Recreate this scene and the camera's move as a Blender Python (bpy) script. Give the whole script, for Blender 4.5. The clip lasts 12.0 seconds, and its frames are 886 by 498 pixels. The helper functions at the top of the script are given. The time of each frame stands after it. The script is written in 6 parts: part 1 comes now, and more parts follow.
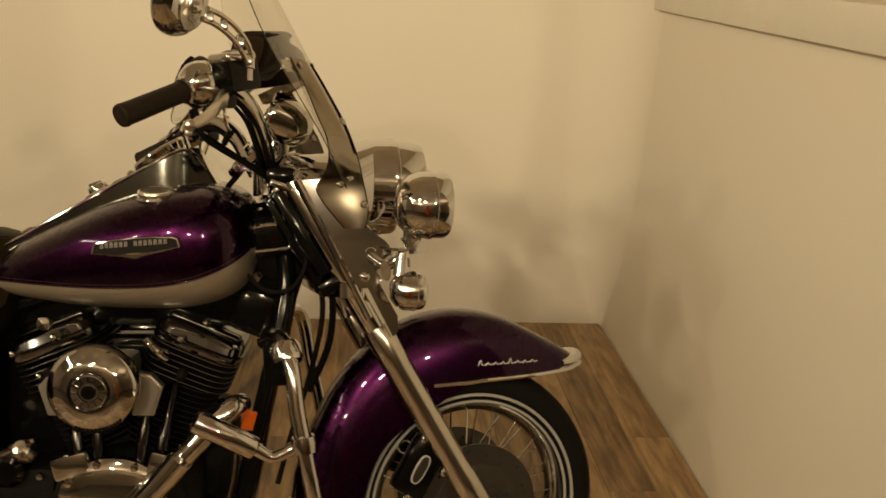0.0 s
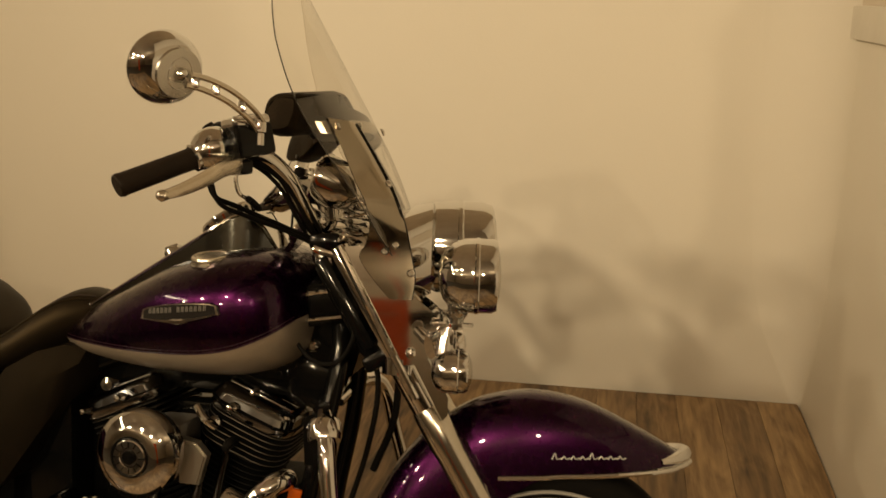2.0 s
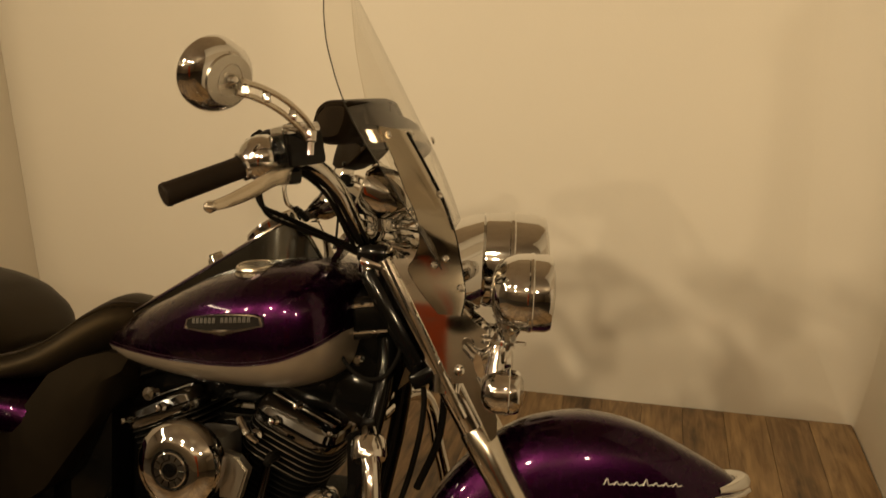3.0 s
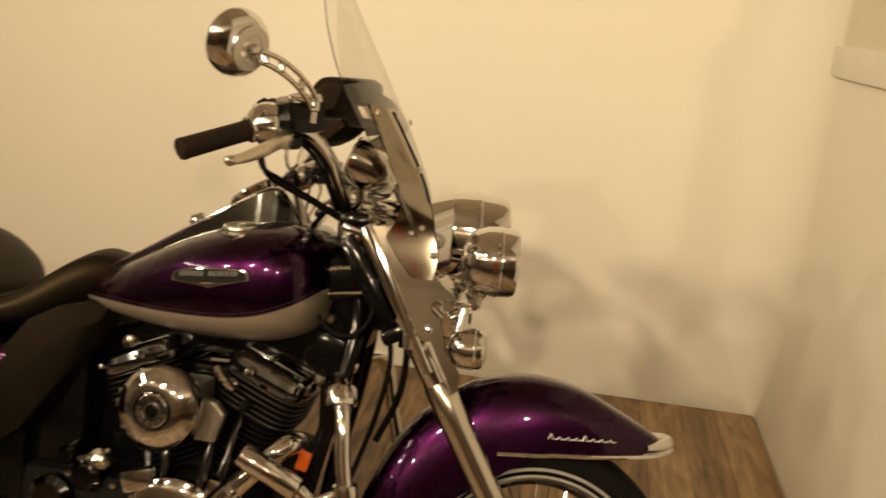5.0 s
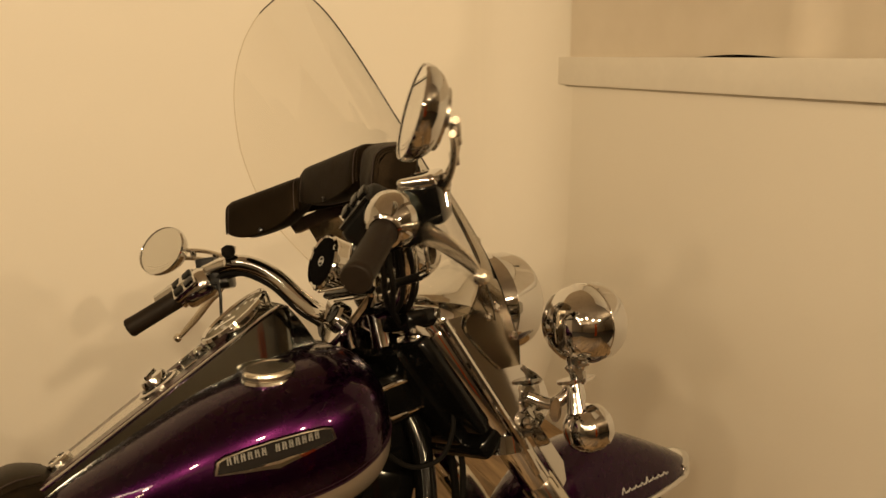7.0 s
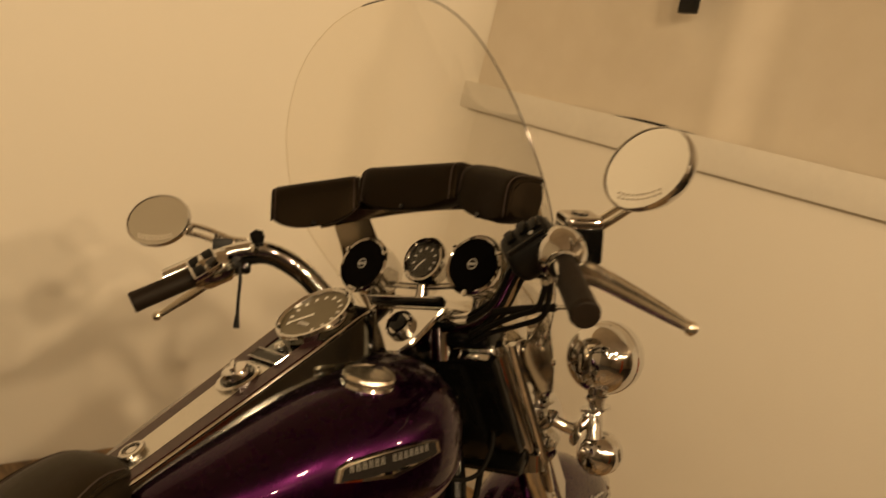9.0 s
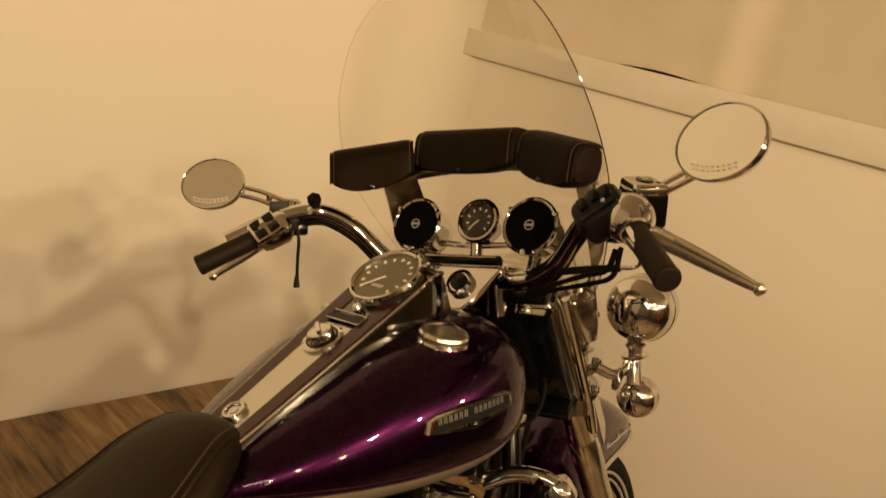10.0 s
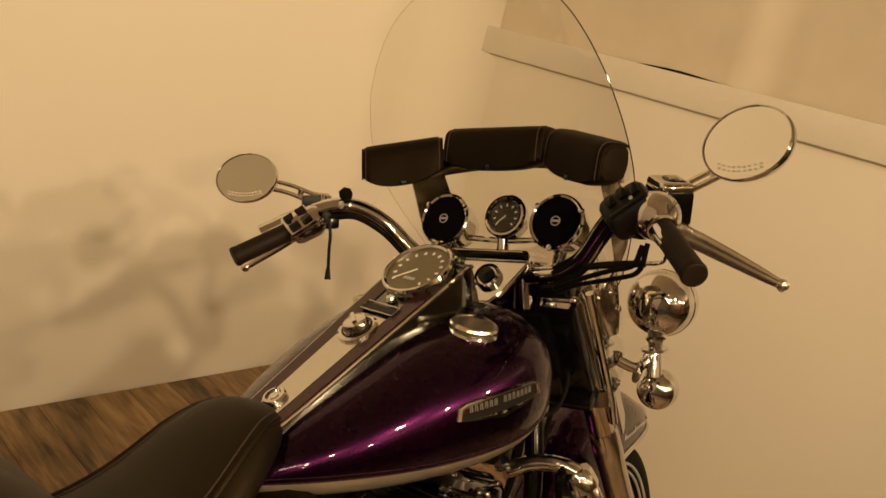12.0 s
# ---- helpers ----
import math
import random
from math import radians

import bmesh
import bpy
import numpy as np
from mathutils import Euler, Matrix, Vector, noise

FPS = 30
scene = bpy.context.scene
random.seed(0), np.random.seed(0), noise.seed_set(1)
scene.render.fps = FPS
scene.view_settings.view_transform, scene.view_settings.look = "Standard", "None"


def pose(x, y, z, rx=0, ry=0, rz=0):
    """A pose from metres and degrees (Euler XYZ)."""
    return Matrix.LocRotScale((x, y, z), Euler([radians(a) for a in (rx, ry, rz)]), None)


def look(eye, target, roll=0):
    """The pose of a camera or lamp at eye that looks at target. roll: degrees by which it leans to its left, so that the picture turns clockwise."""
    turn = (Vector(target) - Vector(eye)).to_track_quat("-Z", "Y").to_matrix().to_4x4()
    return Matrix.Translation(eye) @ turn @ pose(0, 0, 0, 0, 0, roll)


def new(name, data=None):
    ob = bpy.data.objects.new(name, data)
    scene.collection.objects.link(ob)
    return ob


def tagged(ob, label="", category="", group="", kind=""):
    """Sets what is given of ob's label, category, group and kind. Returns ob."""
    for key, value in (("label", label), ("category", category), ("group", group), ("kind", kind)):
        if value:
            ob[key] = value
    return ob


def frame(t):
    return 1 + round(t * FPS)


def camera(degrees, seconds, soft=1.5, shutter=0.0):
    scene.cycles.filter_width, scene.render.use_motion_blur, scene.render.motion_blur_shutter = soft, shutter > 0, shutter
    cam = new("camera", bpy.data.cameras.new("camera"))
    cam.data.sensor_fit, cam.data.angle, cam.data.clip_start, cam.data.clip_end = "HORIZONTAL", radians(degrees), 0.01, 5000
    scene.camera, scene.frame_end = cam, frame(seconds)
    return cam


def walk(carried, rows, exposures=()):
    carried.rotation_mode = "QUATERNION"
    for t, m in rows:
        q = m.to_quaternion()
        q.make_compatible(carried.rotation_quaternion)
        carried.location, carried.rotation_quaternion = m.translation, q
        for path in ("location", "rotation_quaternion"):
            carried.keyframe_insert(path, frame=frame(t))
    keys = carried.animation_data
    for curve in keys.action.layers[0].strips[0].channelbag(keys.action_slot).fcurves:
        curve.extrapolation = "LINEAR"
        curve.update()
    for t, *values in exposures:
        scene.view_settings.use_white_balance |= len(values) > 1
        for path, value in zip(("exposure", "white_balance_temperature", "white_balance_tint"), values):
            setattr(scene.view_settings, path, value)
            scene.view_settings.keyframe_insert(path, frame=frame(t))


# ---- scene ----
cam = camera(56.8, 12.0, shutter=0.4)
PATH = [
    (0, (0.399, 0.214, 1.527), (0.609, 2.085, 0.851), 3.7),
    (0.5, (0.459, 0.258, 1.526), (0.521, 2.142, 0.856), 0.9),
    (1, (0.624, 0.329, 1.533), (0.478, 2.21, 0.869), 0.9),
    (1.5, (0.749, 0.369, 1.53), (0.419, 2.237, 0.896), -1.0),
    (2, (0.792, 0.423, 1.525), (0.375, 2.29, 0.943), -1.2),
    (2.5, (0.775, 0.457, 1.531), (0.27, 2.315, 0.991), -1.7),
    (3, (0.749, 0.474, 1.531), (0.249, 2.323, 0.954), -0.9),
    (3.2, (0.718, 0.448, 1.546), (0.247, 2.283, 0.903), -0.5),
    (4.8, (0.706, 0.257, 1.509), (0.277, 2.129, 0.952), 3.5),
    (5, (0.677, 0.281, 1.515), (0.377, 2.176, 0.948), 4.2),
    (5.5, (0.458, 0.319, 1.509), (0.372, 2.241, 0.961), 5.5),
    (6, (0.197, 0.374, 1.506), (0.414, 2.289, 0.971), 2.1),
    (6.5, (-0.011, 0.517, 1.507), (0.52, 2.397, 1.079), 6.0),
    (6.7, (-0.116, 0.61, 1.503), (0.55, 2.443, 1.058), 2.0),
    (8.3, (-0.723, 0.834, 1.504), (0.75, 2.152, 1.198), 11.0),
    (8.5, (-0.748, 0.884, 1.504), (0.716, 2.215, 1.209), 12.0),
    (9, (-0.771, 1.005, 1.494), (0.619, 2.382, 1.081), 13.2),
    (9.5, (-0.847, 1.079, 1.468), (0.515, 2.436, 0.918), 17.1),
    (10, (-0.936, 1.084, 1.517), (0.514, 2.35, 0.974), 13.2),
    (10.5, (-0.979, 1.064, 1.558), (0.48, 2.352, 1.095), 15.4),
    (11, (-0.984, 1.063, 1.563), (0.449, 2.377, 1.092), 15.9),
    (11.5, (-0.988, 1.076, 1.546), (0.446, 2.37, 1.026), 14.3),
    (12, (-0.996, 1.081, 1.52), (0.441, 2.355, 0.961), 13.7),
]
walk(cam, [(t, look(eye, target, roll)) for t, eye, target, roll in PATH],
     [(0.0, -0.46, 6450, 3), (3.0, -0.56, 6750, 6), (5.0, -0.03, 6250, 5), (5.6, -0.08, 6400, 5), (6.7, -0.27, 6850, 8), (8.3, -0.64, 7600, 12), (10.0, -0.34, 7600, 11), (12.0, -0.39, 7600, 11)])

# ---- light ----
world = bpy.data.worlds.new("world")
scene.world = world
world.use_nodes = True
world.node_tree.nodes["Background"].inputs[0].default_value = (1.0, 0.75, 0.5, 1)
world.node_tree.nodes["Background"].inputs[1].default_value = 0.004
LAMP_Z, LAMP_COLOUR = 2.93, (1.0, 0.755, 0.475)
# aimed heads: x, y, watts, radius, aim
# the first two follow cast shadows; the other five are added fill
AIMED_LAMPS = [
    (-2.1, -0.9, 190.0, 0.08, (0.2, 3.5, 1.2)), (-0.65, -0.95, 230.0, 0.08, (0.4, 3.5, 1.1)),
    (-3.4, -1.0, 125.0, 0.07, (0.3, 3.4, 1.1)), (0.5, -2.0, 235.0, 0.07, (0.1, 3.4, 1.1)),
    (-1.4, -3.2, 190.0, 0.07, (0.2, 3.4, 1.1)), (-4.6, -2.5, 60.0, 0.12, (0.4, 3.3, 1.0)), (2.2, -2.6, 190.0, 0.07, (-0.2, 3.4, 1.0)),
]
for lx, ly, watts, radius, aim in AIMED_LAMPS:
    data = bpy.data.lights.new("spot_bulb", "SPOT")
    data.energy, data.shadow_soft_size, data.color = watts, radius, LAMP_COLOUR
    data.spot_size, data.spot_blend = radians(84), 1.0
    new("spot_bulb", data).matrix_basis = look((lx, ly, LAMP_Z), aim)
# a long tube fitting over the shop to the side
TUBE_AT = (-3.3, 0.2, 3.06)
data = bpy.data.lights.new("tube_light", "AREA")
data.shape, data.size, data.size_y = "RECTANGLE", 0.16, 2.4
data.energy, data.color = 60.0, (1.0, 0.82, 0.58)
new("tube_light", data).location = TUBE_AT
# added hanging bowls, out of view, that brighten the shop ceiling for the chrome
FILL_BOWLS = [(-3.3, -3.5), (-0.9, -3.9), (1.5, -3.7), (3.4, -1.4)]
for lx, ly in FILL_BOWLS:
    data = bpy.data.lights.new("bowl_fill", "POINT")
    data.energy, data.shadow_soft_size, data.color = 70.0, 0.05, LAMP_COLOUR
    new("bowl_fill", data).location = (lx, ly, 2.345)


# ---- materials ----
def material(name, colour, rough=0.5, metal=0.0, vary=0.0, scale=8.0, bump=0.0, bump_scale=60.0, coat=0.0, second=None, spec=0.5, stretch=(1, 1, 1), gleam=(1, 1, 1)):
    """A principled material; its colour drifts to a second one by noise, and fine noise gives it relief."""
    m = bpy.data.materials.new(name)
    m.use_nodes = True
    nodes, links = m.node_tree.nodes, m.node_tree.links
    p = nodes["Principled BSDF"]
    p.inputs["Base Color"].default_value = (*colour, 1)
    p.inputs["Roughness"].default_value, p.inputs["Metallic"].default_value = rough, metal
    p.inputs["Coat Weight"].default_value, p.inputs["Coat Roughness"].default_value = coat, 0.03
    p.inputs["Specular IOR Level"].default_value = spec
    p.inputs["Coat IOR"].default_value = 1.4
    p.inputs["Specular Tint"].default_value = (*gleam, 1)
    coords = nodes.new("ShaderNodeTexCoord")
    mapping = nodes.new("ShaderNodeMapping")
    mapping.inputs["Scale"].default_value = stretch
    links.new(coords.outputs["Object"], mapping.inputs["Vector"])
    if vary > 0:
        big, small = nodes.new("ShaderNodeTexNoise"), nodes.new("ShaderNodeTexNoise")
        big.inputs["Scale"].default_value, small.inputs["Scale"].default_value = scale, scale * 7
        big.inputs["Detail"].default_value = 6
        both = nodes.new("ShaderNodeMath")
        both.operation = "MULTIPLY_ADD"
        both.inputs[1].default_value = 0.4
        links.new(mapping.outputs[0], big.inputs["Vector"])
        links.new(mapping.outputs[0], small.inputs["Vector"])
        links.new(small.outputs["Fac"], both.inputs[0])
        links.new(big.outputs["Fac"], both.inputs[2])
        ramp = nodes.new("ShaderNodeMapRange")
        ramp.inputs["From Min"].default_value, ramp.inputs["From Max"].default_value = 0.45, 0.95
        ramp.inputs["To Max"].default_value = vary
        links.new(both.outputs[0], ramp.inputs["Value"])
        mix = nodes.new("ShaderNodeMix")
        mix.data_type = "RGBA"
        mix.inputs[6].default_value = (*colour, 1)
        mix.inputs[7].default_value = (*(second or [c * 0.5 for c in colour]), 1)
        links.new(ramp.outputs[0], mix.inputs[0])
        links.new(mix.outputs[2], p.inputs["Base Color"])
        rr = nodes.new("ShaderNodeMapRange")
        rr.inputs["To Min"].default_value, rr.inputs["To Max"].default_value = max(0.02, rough * 0.8), min(1, rough * 1.25)
        links.new(both.outputs[0], rr.inputs["Value"])
        links.new(rr.outputs[0], p.inputs["Roughness"])
    if bump > 0:
        fine = nodes.new("ShaderNodeTexNoise")
        fine.inputs["Scale"].default_value, fine.inputs["Detail"].default_value = bump_scale, 4
        links.new(mapping.outputs[0], fine.inputs["Vector"])
        b = nodes.new("ShaderNodeBump")
        b.inputs["Strength"].default_value, b.inputs["Distance"].default_value = bump, 0.01
        links.new(fine.outputs["Fac"], b.inputs["Height"])
        links.new(b.outputs[0], p.inputs["Normal"])
    return m


def clear_material(name, tint, rough=0.0, shine=0.03, power=4.0, rim=0.45):
    m = bpy.data.materials.new(name)
    m.use_nodes = True
    nodes, links = m.node_tree.nodes, m.node_tree.links
    out = nodes["Material Output"]
    nodes.remove(nodes["Principled BSDF"])
    through_it, gloss, mix, edge = nodes.new("ShaderNodeBsdfTransparent"), nodes.new("ShaderNodeBsdfGlossy"), nodes.new("ShaderNodeMixShader"), nodes.new("ShaderNodeLayerWeight")
    through_it.inputs[0].default_value = (*tint, 1)
    gloss.inputs["Roughness"].default_value = rough
    steep, amount = nodes.new("ShaderNodeMath"), nodes.new("ShaderNodeMath")
    steep.operation, steep.inputs[1].default_value = "POWER", power
    amount.operation, amount.inputs[1].default_value, amount.inputs[2].default_value = "MULTIPLY_ADD", rim, shine
    links.new(edge.outputs["Facing"], steep.inputs[0])
    links.new(steep.outputs[0], amount.inputs[0])
    links.new(amount.outputs[0], mix.inputs[0])
    links.new(through_it.outputs[0], mix.inputs[1])
    links.new(gloss.outputs[0], mix.inputs[2])
    links.new(mix.outputs[0], out.inputs[0])
    return m


CHROME = material("chrome", (0.68, 0.67, 0.655), 0.045, 1.0, vary=0.10, scale=14)
STEEL = material("brushed_steel", (0.62, 0.60, 0.56), 0.22, 1.0, vary=0.08, scale=60)
DARKCHROME = material("black_chrome", (0.07, 0.07, 0.073), 0.09, 1.0, vary=0.4, scale=12)
ROCKER = material("rocker_chrome", (0.228, 0.228, 0.231), 0.10, 1.0, vary=0.2, scale=14)
DISC = material("brake_steel", (0.13, 0.12, 0.105), 0.30, 1.0, vary=0.3, scale=40)
POLISHED = material("polished_alloy", (0.62, 0.585, 0.52), 0.16, 1.0, vary=0.12, scale=18)
ALLOY = material("cast_alloy", (0.55, 0.53, 0.50), 0.38, 1.0, vary=0.3, scale=25, bump=0.05, bump_scale=220)
PURPLE = material("purple_pearl_paint", (0.018, 0.0008, 0.0185), 0.24, 0.95, vary=0.25, scale=60, second=(0.029, 0.0012, 0.029), coat=0.65)
SILVER = material("champagne_paint", (0.27, 0.225, 0.175), 0.36, 0.5, vary=0.3, scale=160, second=(0.33, 0.285, 0.23), coat=1.0)
STRIPE = material("pinstripe_paint", (0.02, 0.006, 0.014), 0.3, 0.2, coat=0.6)
BLACK = material("black_enamel", (0.002, 0.002, 0.002), 0.10, 0.0, vary=0.4, scale=12, second=(0.004, 0.004, 0.004), spec=0.24)
WRINKLE = material("black_wrinkle_coat", (0.003, 0.003, 0.003), 0.55, 0.0, vary=0.5, scale=40, second=(0.010, 0.010, 0.009), bump=0.2, bump_scale=420, spec=0.09)
GRAINED = material("grained_black_vinyl", (0.0045, 0.0035, 0.0026), 0.5, vary=0.5, scale=20, second=(0.008, 0.006, 0.0042), bump=0.1, bump_scale=400, spec=0.07, gleam=(1, 0.75, 0.45))
PLASTIC = material("black_plastic", (0.003, 0.003, 0.003), 0.36, spec=0.22, vary=0.4, scale=30, second=(0.006, 0.0055, 0.005), bump=0.06, bump_scale=500)
RUBBER = material("black_rubber", (0.004, 0.0035, 0.003), 0.6, spec=0.07, vary=0.5, scale=20, second=(0.008, 0.007, 0.006), bump=0.15, bump_scale=300)
GRIP = material("grip_rubber", (0.010, 0.0065, 0.004), 0.5, spec=0.15, vary=0.5, scale=30, second=(0.020, 0.013, 0.008), bump=0.1, bump_scale=600)
LEATHER = material("black_leather", (0.008, 0.006, 0.004), 0.42, vary=0.5, scale=14, second=(0.013, 0.0095, 0.006), bump=0.08, bump_scale=420, spec=0.22, gleam=(1, 0.74, 0.42))
BAG = material("black_bag_leather", (0.0045, 0.0030, 0.0018), 0.5, vary=0.5, scale=18, second=(0.009, 0.006, 0.0034), bump=0.12, bump_scale=300, spec=0.13, gleam=(1, 0.72, 0.45))
THREAD = material("thread", (0.040, 0.026, 0.021), 0.7, vary=0.4, scale=200)
BACKPLATE = material("bead_blasted_alloy", (0.46, 0.43, 0.38), 0.30, 0.95, vary=0.15, scale=60)
LEVER = material("satin_alloy", (0.66, 0.60, 0.51), 0.22, 0.97, vary=0.12, scale=30)
BRACKET = material("satin_bracket", (0.38, 0.335, 0.27), 0.13, 1.0, vary=0.15, scale=20)
ETCHED = material("etched_print", (0.62, 0.57, 0.48), 0.6, 0.0)
WHITE = material("white_print", (0.75, 0.73, 0.68), 0.5)
WHITEWALL = material("whitewall_rubber", (0.30, 0.29, 0.27), 0.55, vary=0.3, scale=20)
GREY = material("silver_print", (0.45, 0.44, 0.42), 0.4, 0.4)
AMBER = material("amber_lens", (0.50, 0.09, 0.008), 0.15, vary=0.3, scale=60, coat=0.8)
GAUGEFACE = material("dark_gauge_face", (0.02, 0.017, 0.012), 0.5, vary=0.3, scale=20, spec=0.2)
# a dark face; the glare of its glass is put into the olive
DIAL_GLARE = material("dial_face_glare", (0.15, 0.125, 0.075), 0.35, vary=0.3, scale=10)
CLOTH = material("speaker_cloth", (0.002, 0.0015, 0.0015), 0.9, spec=0.05, bump=0.3, bump_scale=700)
LENS = clear_material("lamp_lens", (0.96, 0.95, 0.92), 0.02, 0.05)
ACRYLIC = clear_material("clear_acrylic", (0.985, 0.975, 0.95), 0.06, 0.02, 1.8, 0.68)
BANDS = material("plum_brown_paint", (0.030, 0.007, 0.010), 0.26, 0.4, vary=0.3, scale=120, second=(0.045, 0.011, 0.014), coat=0.35)
FIELD = material("badge_field_grey", (0.012, 0.010, 0.009), 0.7, 0.0, vary=0.4, scale=120, spec=0.10)
GREYMETAL = material("dull_badge_metal", (0.22, 0.21, 0.19), 0.4, 0.95, vary=0.3, scale=150)
CHEEK = material("dark_polished_cheek", (0.19, 0.195, 0.185), 0.09, 1.0, vary=0.12, scale=30)
# light and dark copy of the same acrylic edge, toned by what each refracts
EDGE = clear_material("edge_light_side", (0.93, 0.90, 0.83), 0.05, 0.08)
EDGE_DARK = material("edge_dark_side", (0.03, 0.028, 0.024), 0.12, spec=0.8)
MIRROR = material("mirror_glass", (0.82, 0.82, 0.80), 0.015, 1.0)
JOINT = material("joint_filler", (0.52, 0.46, 0.37), 0.7)
WALL = material("wall_paint", (0.80, 0.76, 0.68), 0.62, vary=0.10, scale=1.3, second=(0.72, 0.68, 0.60), bump=0.05, bump_scale=140)
TRIM = material("white_trim_paint", (0.80, 0.765, 0.69), 0.42, vary=0.15, scale=6, bump=0.03, bump_scale=90)
# cream like the walls; its browner tan is shade put into the colour
SHEET = material("shaded_sheet_tan", (0.70, 0.635, 0.535), 0.6, vary=0.5, scale=1.4, second=(0.55, 0.475, 0.37))
CEILING = material("ceiling_paint", (0.72, 0.62, 0.50), 0.8, vary=0.3, scale=2)
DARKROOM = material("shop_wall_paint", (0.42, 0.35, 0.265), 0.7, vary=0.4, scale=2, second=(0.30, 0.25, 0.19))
CONCRETE = material("shop_floor", (0.07, 0.058, 0.046), 0.6, vary=0.4, scale=4, bump=0.1, bump_scale=60)
ORANGE = material("orange_enamel", (0.75, 0.10, 0.012), 0.4, vary=0.2, scale=5)
# near-black for the shade of gaps and holes, and the base under the planks
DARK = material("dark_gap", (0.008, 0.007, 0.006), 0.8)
CORD = material("cord", (0.55, 0.50, 0.42), 0.7)
GLOW = bpy.data.materials.new("lamp_glow")
GLOW.use_nodes = True
GLOW.node_tree.nodes["Principled BSDF"].inputs["Emission Color"].default_value = (1.0, 0.8, 0.55, 1)
GLOW.node_tree.nodes["Principled BSDF"].inputs["Emission Strength"].default_value = 6.0


def wood_material(name):
    """Plank vinyl: each board its own tone, long grain, darker streaks and knots."""
    m = bpy.data.materials.new(name)
    m.use_nodes = True
    nodes, links = m.node_tree.nodes, m.node_tree.links
    p = nodes["Principled BSDF"]
    coords, info = nodes.new("ShaderNodeTexCoord"), nodes.new("ShaderNodeObjectInfo")
    shift = nodes.new("ShaderNodeVectorMath")
    shift.operation = "MULTIPLY_ADD"
    combine = nodes.new("ShaderNodeCombineXYZ")
    for k in range(3):
        links.new(info.outputs["Random"], combine.inputs[k])
    shift.inputs[1].default_value = (37, 53, 19)
    links.new(combine.outputs[0], shift.inputs[0])
    links.new(coords.outputs["Object"], shift.inputs[2])
    grain_map, patch_map = nodes.new("ShaderNodeMapping"), nodes.new("ShaderNodeMapping")
    grain_map.inputs["Scale"].default_value = (1, 0.09, 1)
    patch_map.inputs["Scale"].default_value = (1, 0.22, 1)
    grain, patch = nodes.new("ShaderNodeTexNoise"), nodes.new("ShaderNodeTexNoise")
    grain.inputs["Scale"].default_value, grain.inputs["Detail"].default_value, grain.inputs["Distortion"].default_value = 55, 6, 0.6
    patch.inputs["Scale"].default_value, patch.inputs["Detail"].default_value, patch.inputs["Distortion"].default_value = 13, 4, 1.2
    for mp, n in ((grain_map, grain), (patch_map, patch)):
        links.new(shift.outputs[0], mp.inputs["Vector"])
        links.new(mp.outputs[0], n.inputs["Vector"])
    ramp = nodes.new("ShaderNodeValToRGB")
    ramp.color_ramp.elements[0].position, ramp.color_ramp.elements[1].position = 0.30, 0.72
    ramp.color_ramp.elements[0].color, ramp.color_ramp.elements[1].color = (0.060, 0.037, 0.018, 1), (0.41, 0.275, 0.14, 1)
    mid = ramp.color_ramp.elements.new(0.5)
    mid.color = (0.215, 0.134, 0.063, 1)
    add = nodes.new("ShaderNodeMath")
    add.operation = "MULTIPLY_ADD"
    add.inputs[1].default_value = 0.45
    links.new(grain.outputs["Fac"], add.inputs[0])
    half = nodes.new("ShaderNodeMath")
    half.operation = "MULTIPLY"
    half.inputs[1].default_value = 0.62
    links.new(patch.outputs["Fac"], half.inputs[0])
    links.new(half.outputs[0], add.inputs[2])
    tone = nodes.new("ShaderNodeMapRange")
    tone.inputs["To Min"].default_value, tone.inputs["To Max"].default_value = -0.11, 0.09
    links.new(info.outputs["Random"], tone.inputs["Value"])
    total = nodes.new("ShaderNodeMath")
    links.new(add.outputs[0], total.inputs[0])
    links.new(tone.outputs[0], total.inputs[1])
    links.new(total.outputs[0], ramp.inputs[0])
    links.new(ramp.outputs[0], p.inputs["Base Color"])
    p.inputs["Roughness"].default_value = 0.42
    b = nodes.new("ShaderNodeBump")
    b.inputs["Strength"].default_value, b.inputs["Distance"].default_value = 0.12, 0.004
    links.new(grain.outputs["Fac"], b.inputs["Height"])
    links.new(b.outputs[0], p.inputs["Normal"])
    return m


WOOD = wood_material("plank_vinyl")


# ---- shapes ----
def soften(bm, angle=32):
    """Smooth shading that breaks at edges sharper than angle."""
    bmesh.ops.recalc_face_normals(bm, faces=bm.faces)
    for f in bm.faces:
        f.smooth = True
    for e in bm.edges:
        e.smooth = not (len(e.link_faces) == 2 and e.calc_face_angle(0) > radians(angle))
    return bm


def curve_points(points, steps=6):
    """A smooth line (Catmull-Rom) through points."""
    pts = [Vector(p) for p in points]
    if len(pts) < 3:
        return pts
    ext = [pts[0] * 2 - pts[1], *pts, pts[-1] * 2 - pts[-2]]
    out = []
    for k in range(1, len(ext) - 2):
        a, b, c, d = ext[k - 1:k + 3]
        for s in range(steps):
            u = s / steps
            out.append(0.5 * (2 * b + (c - a) * u + (2 * a - 5 * b + 4 * c - d) * u * u + (3 * b - a - 3 * c + d) * u ** 3))
    return out + [pts[-1]]


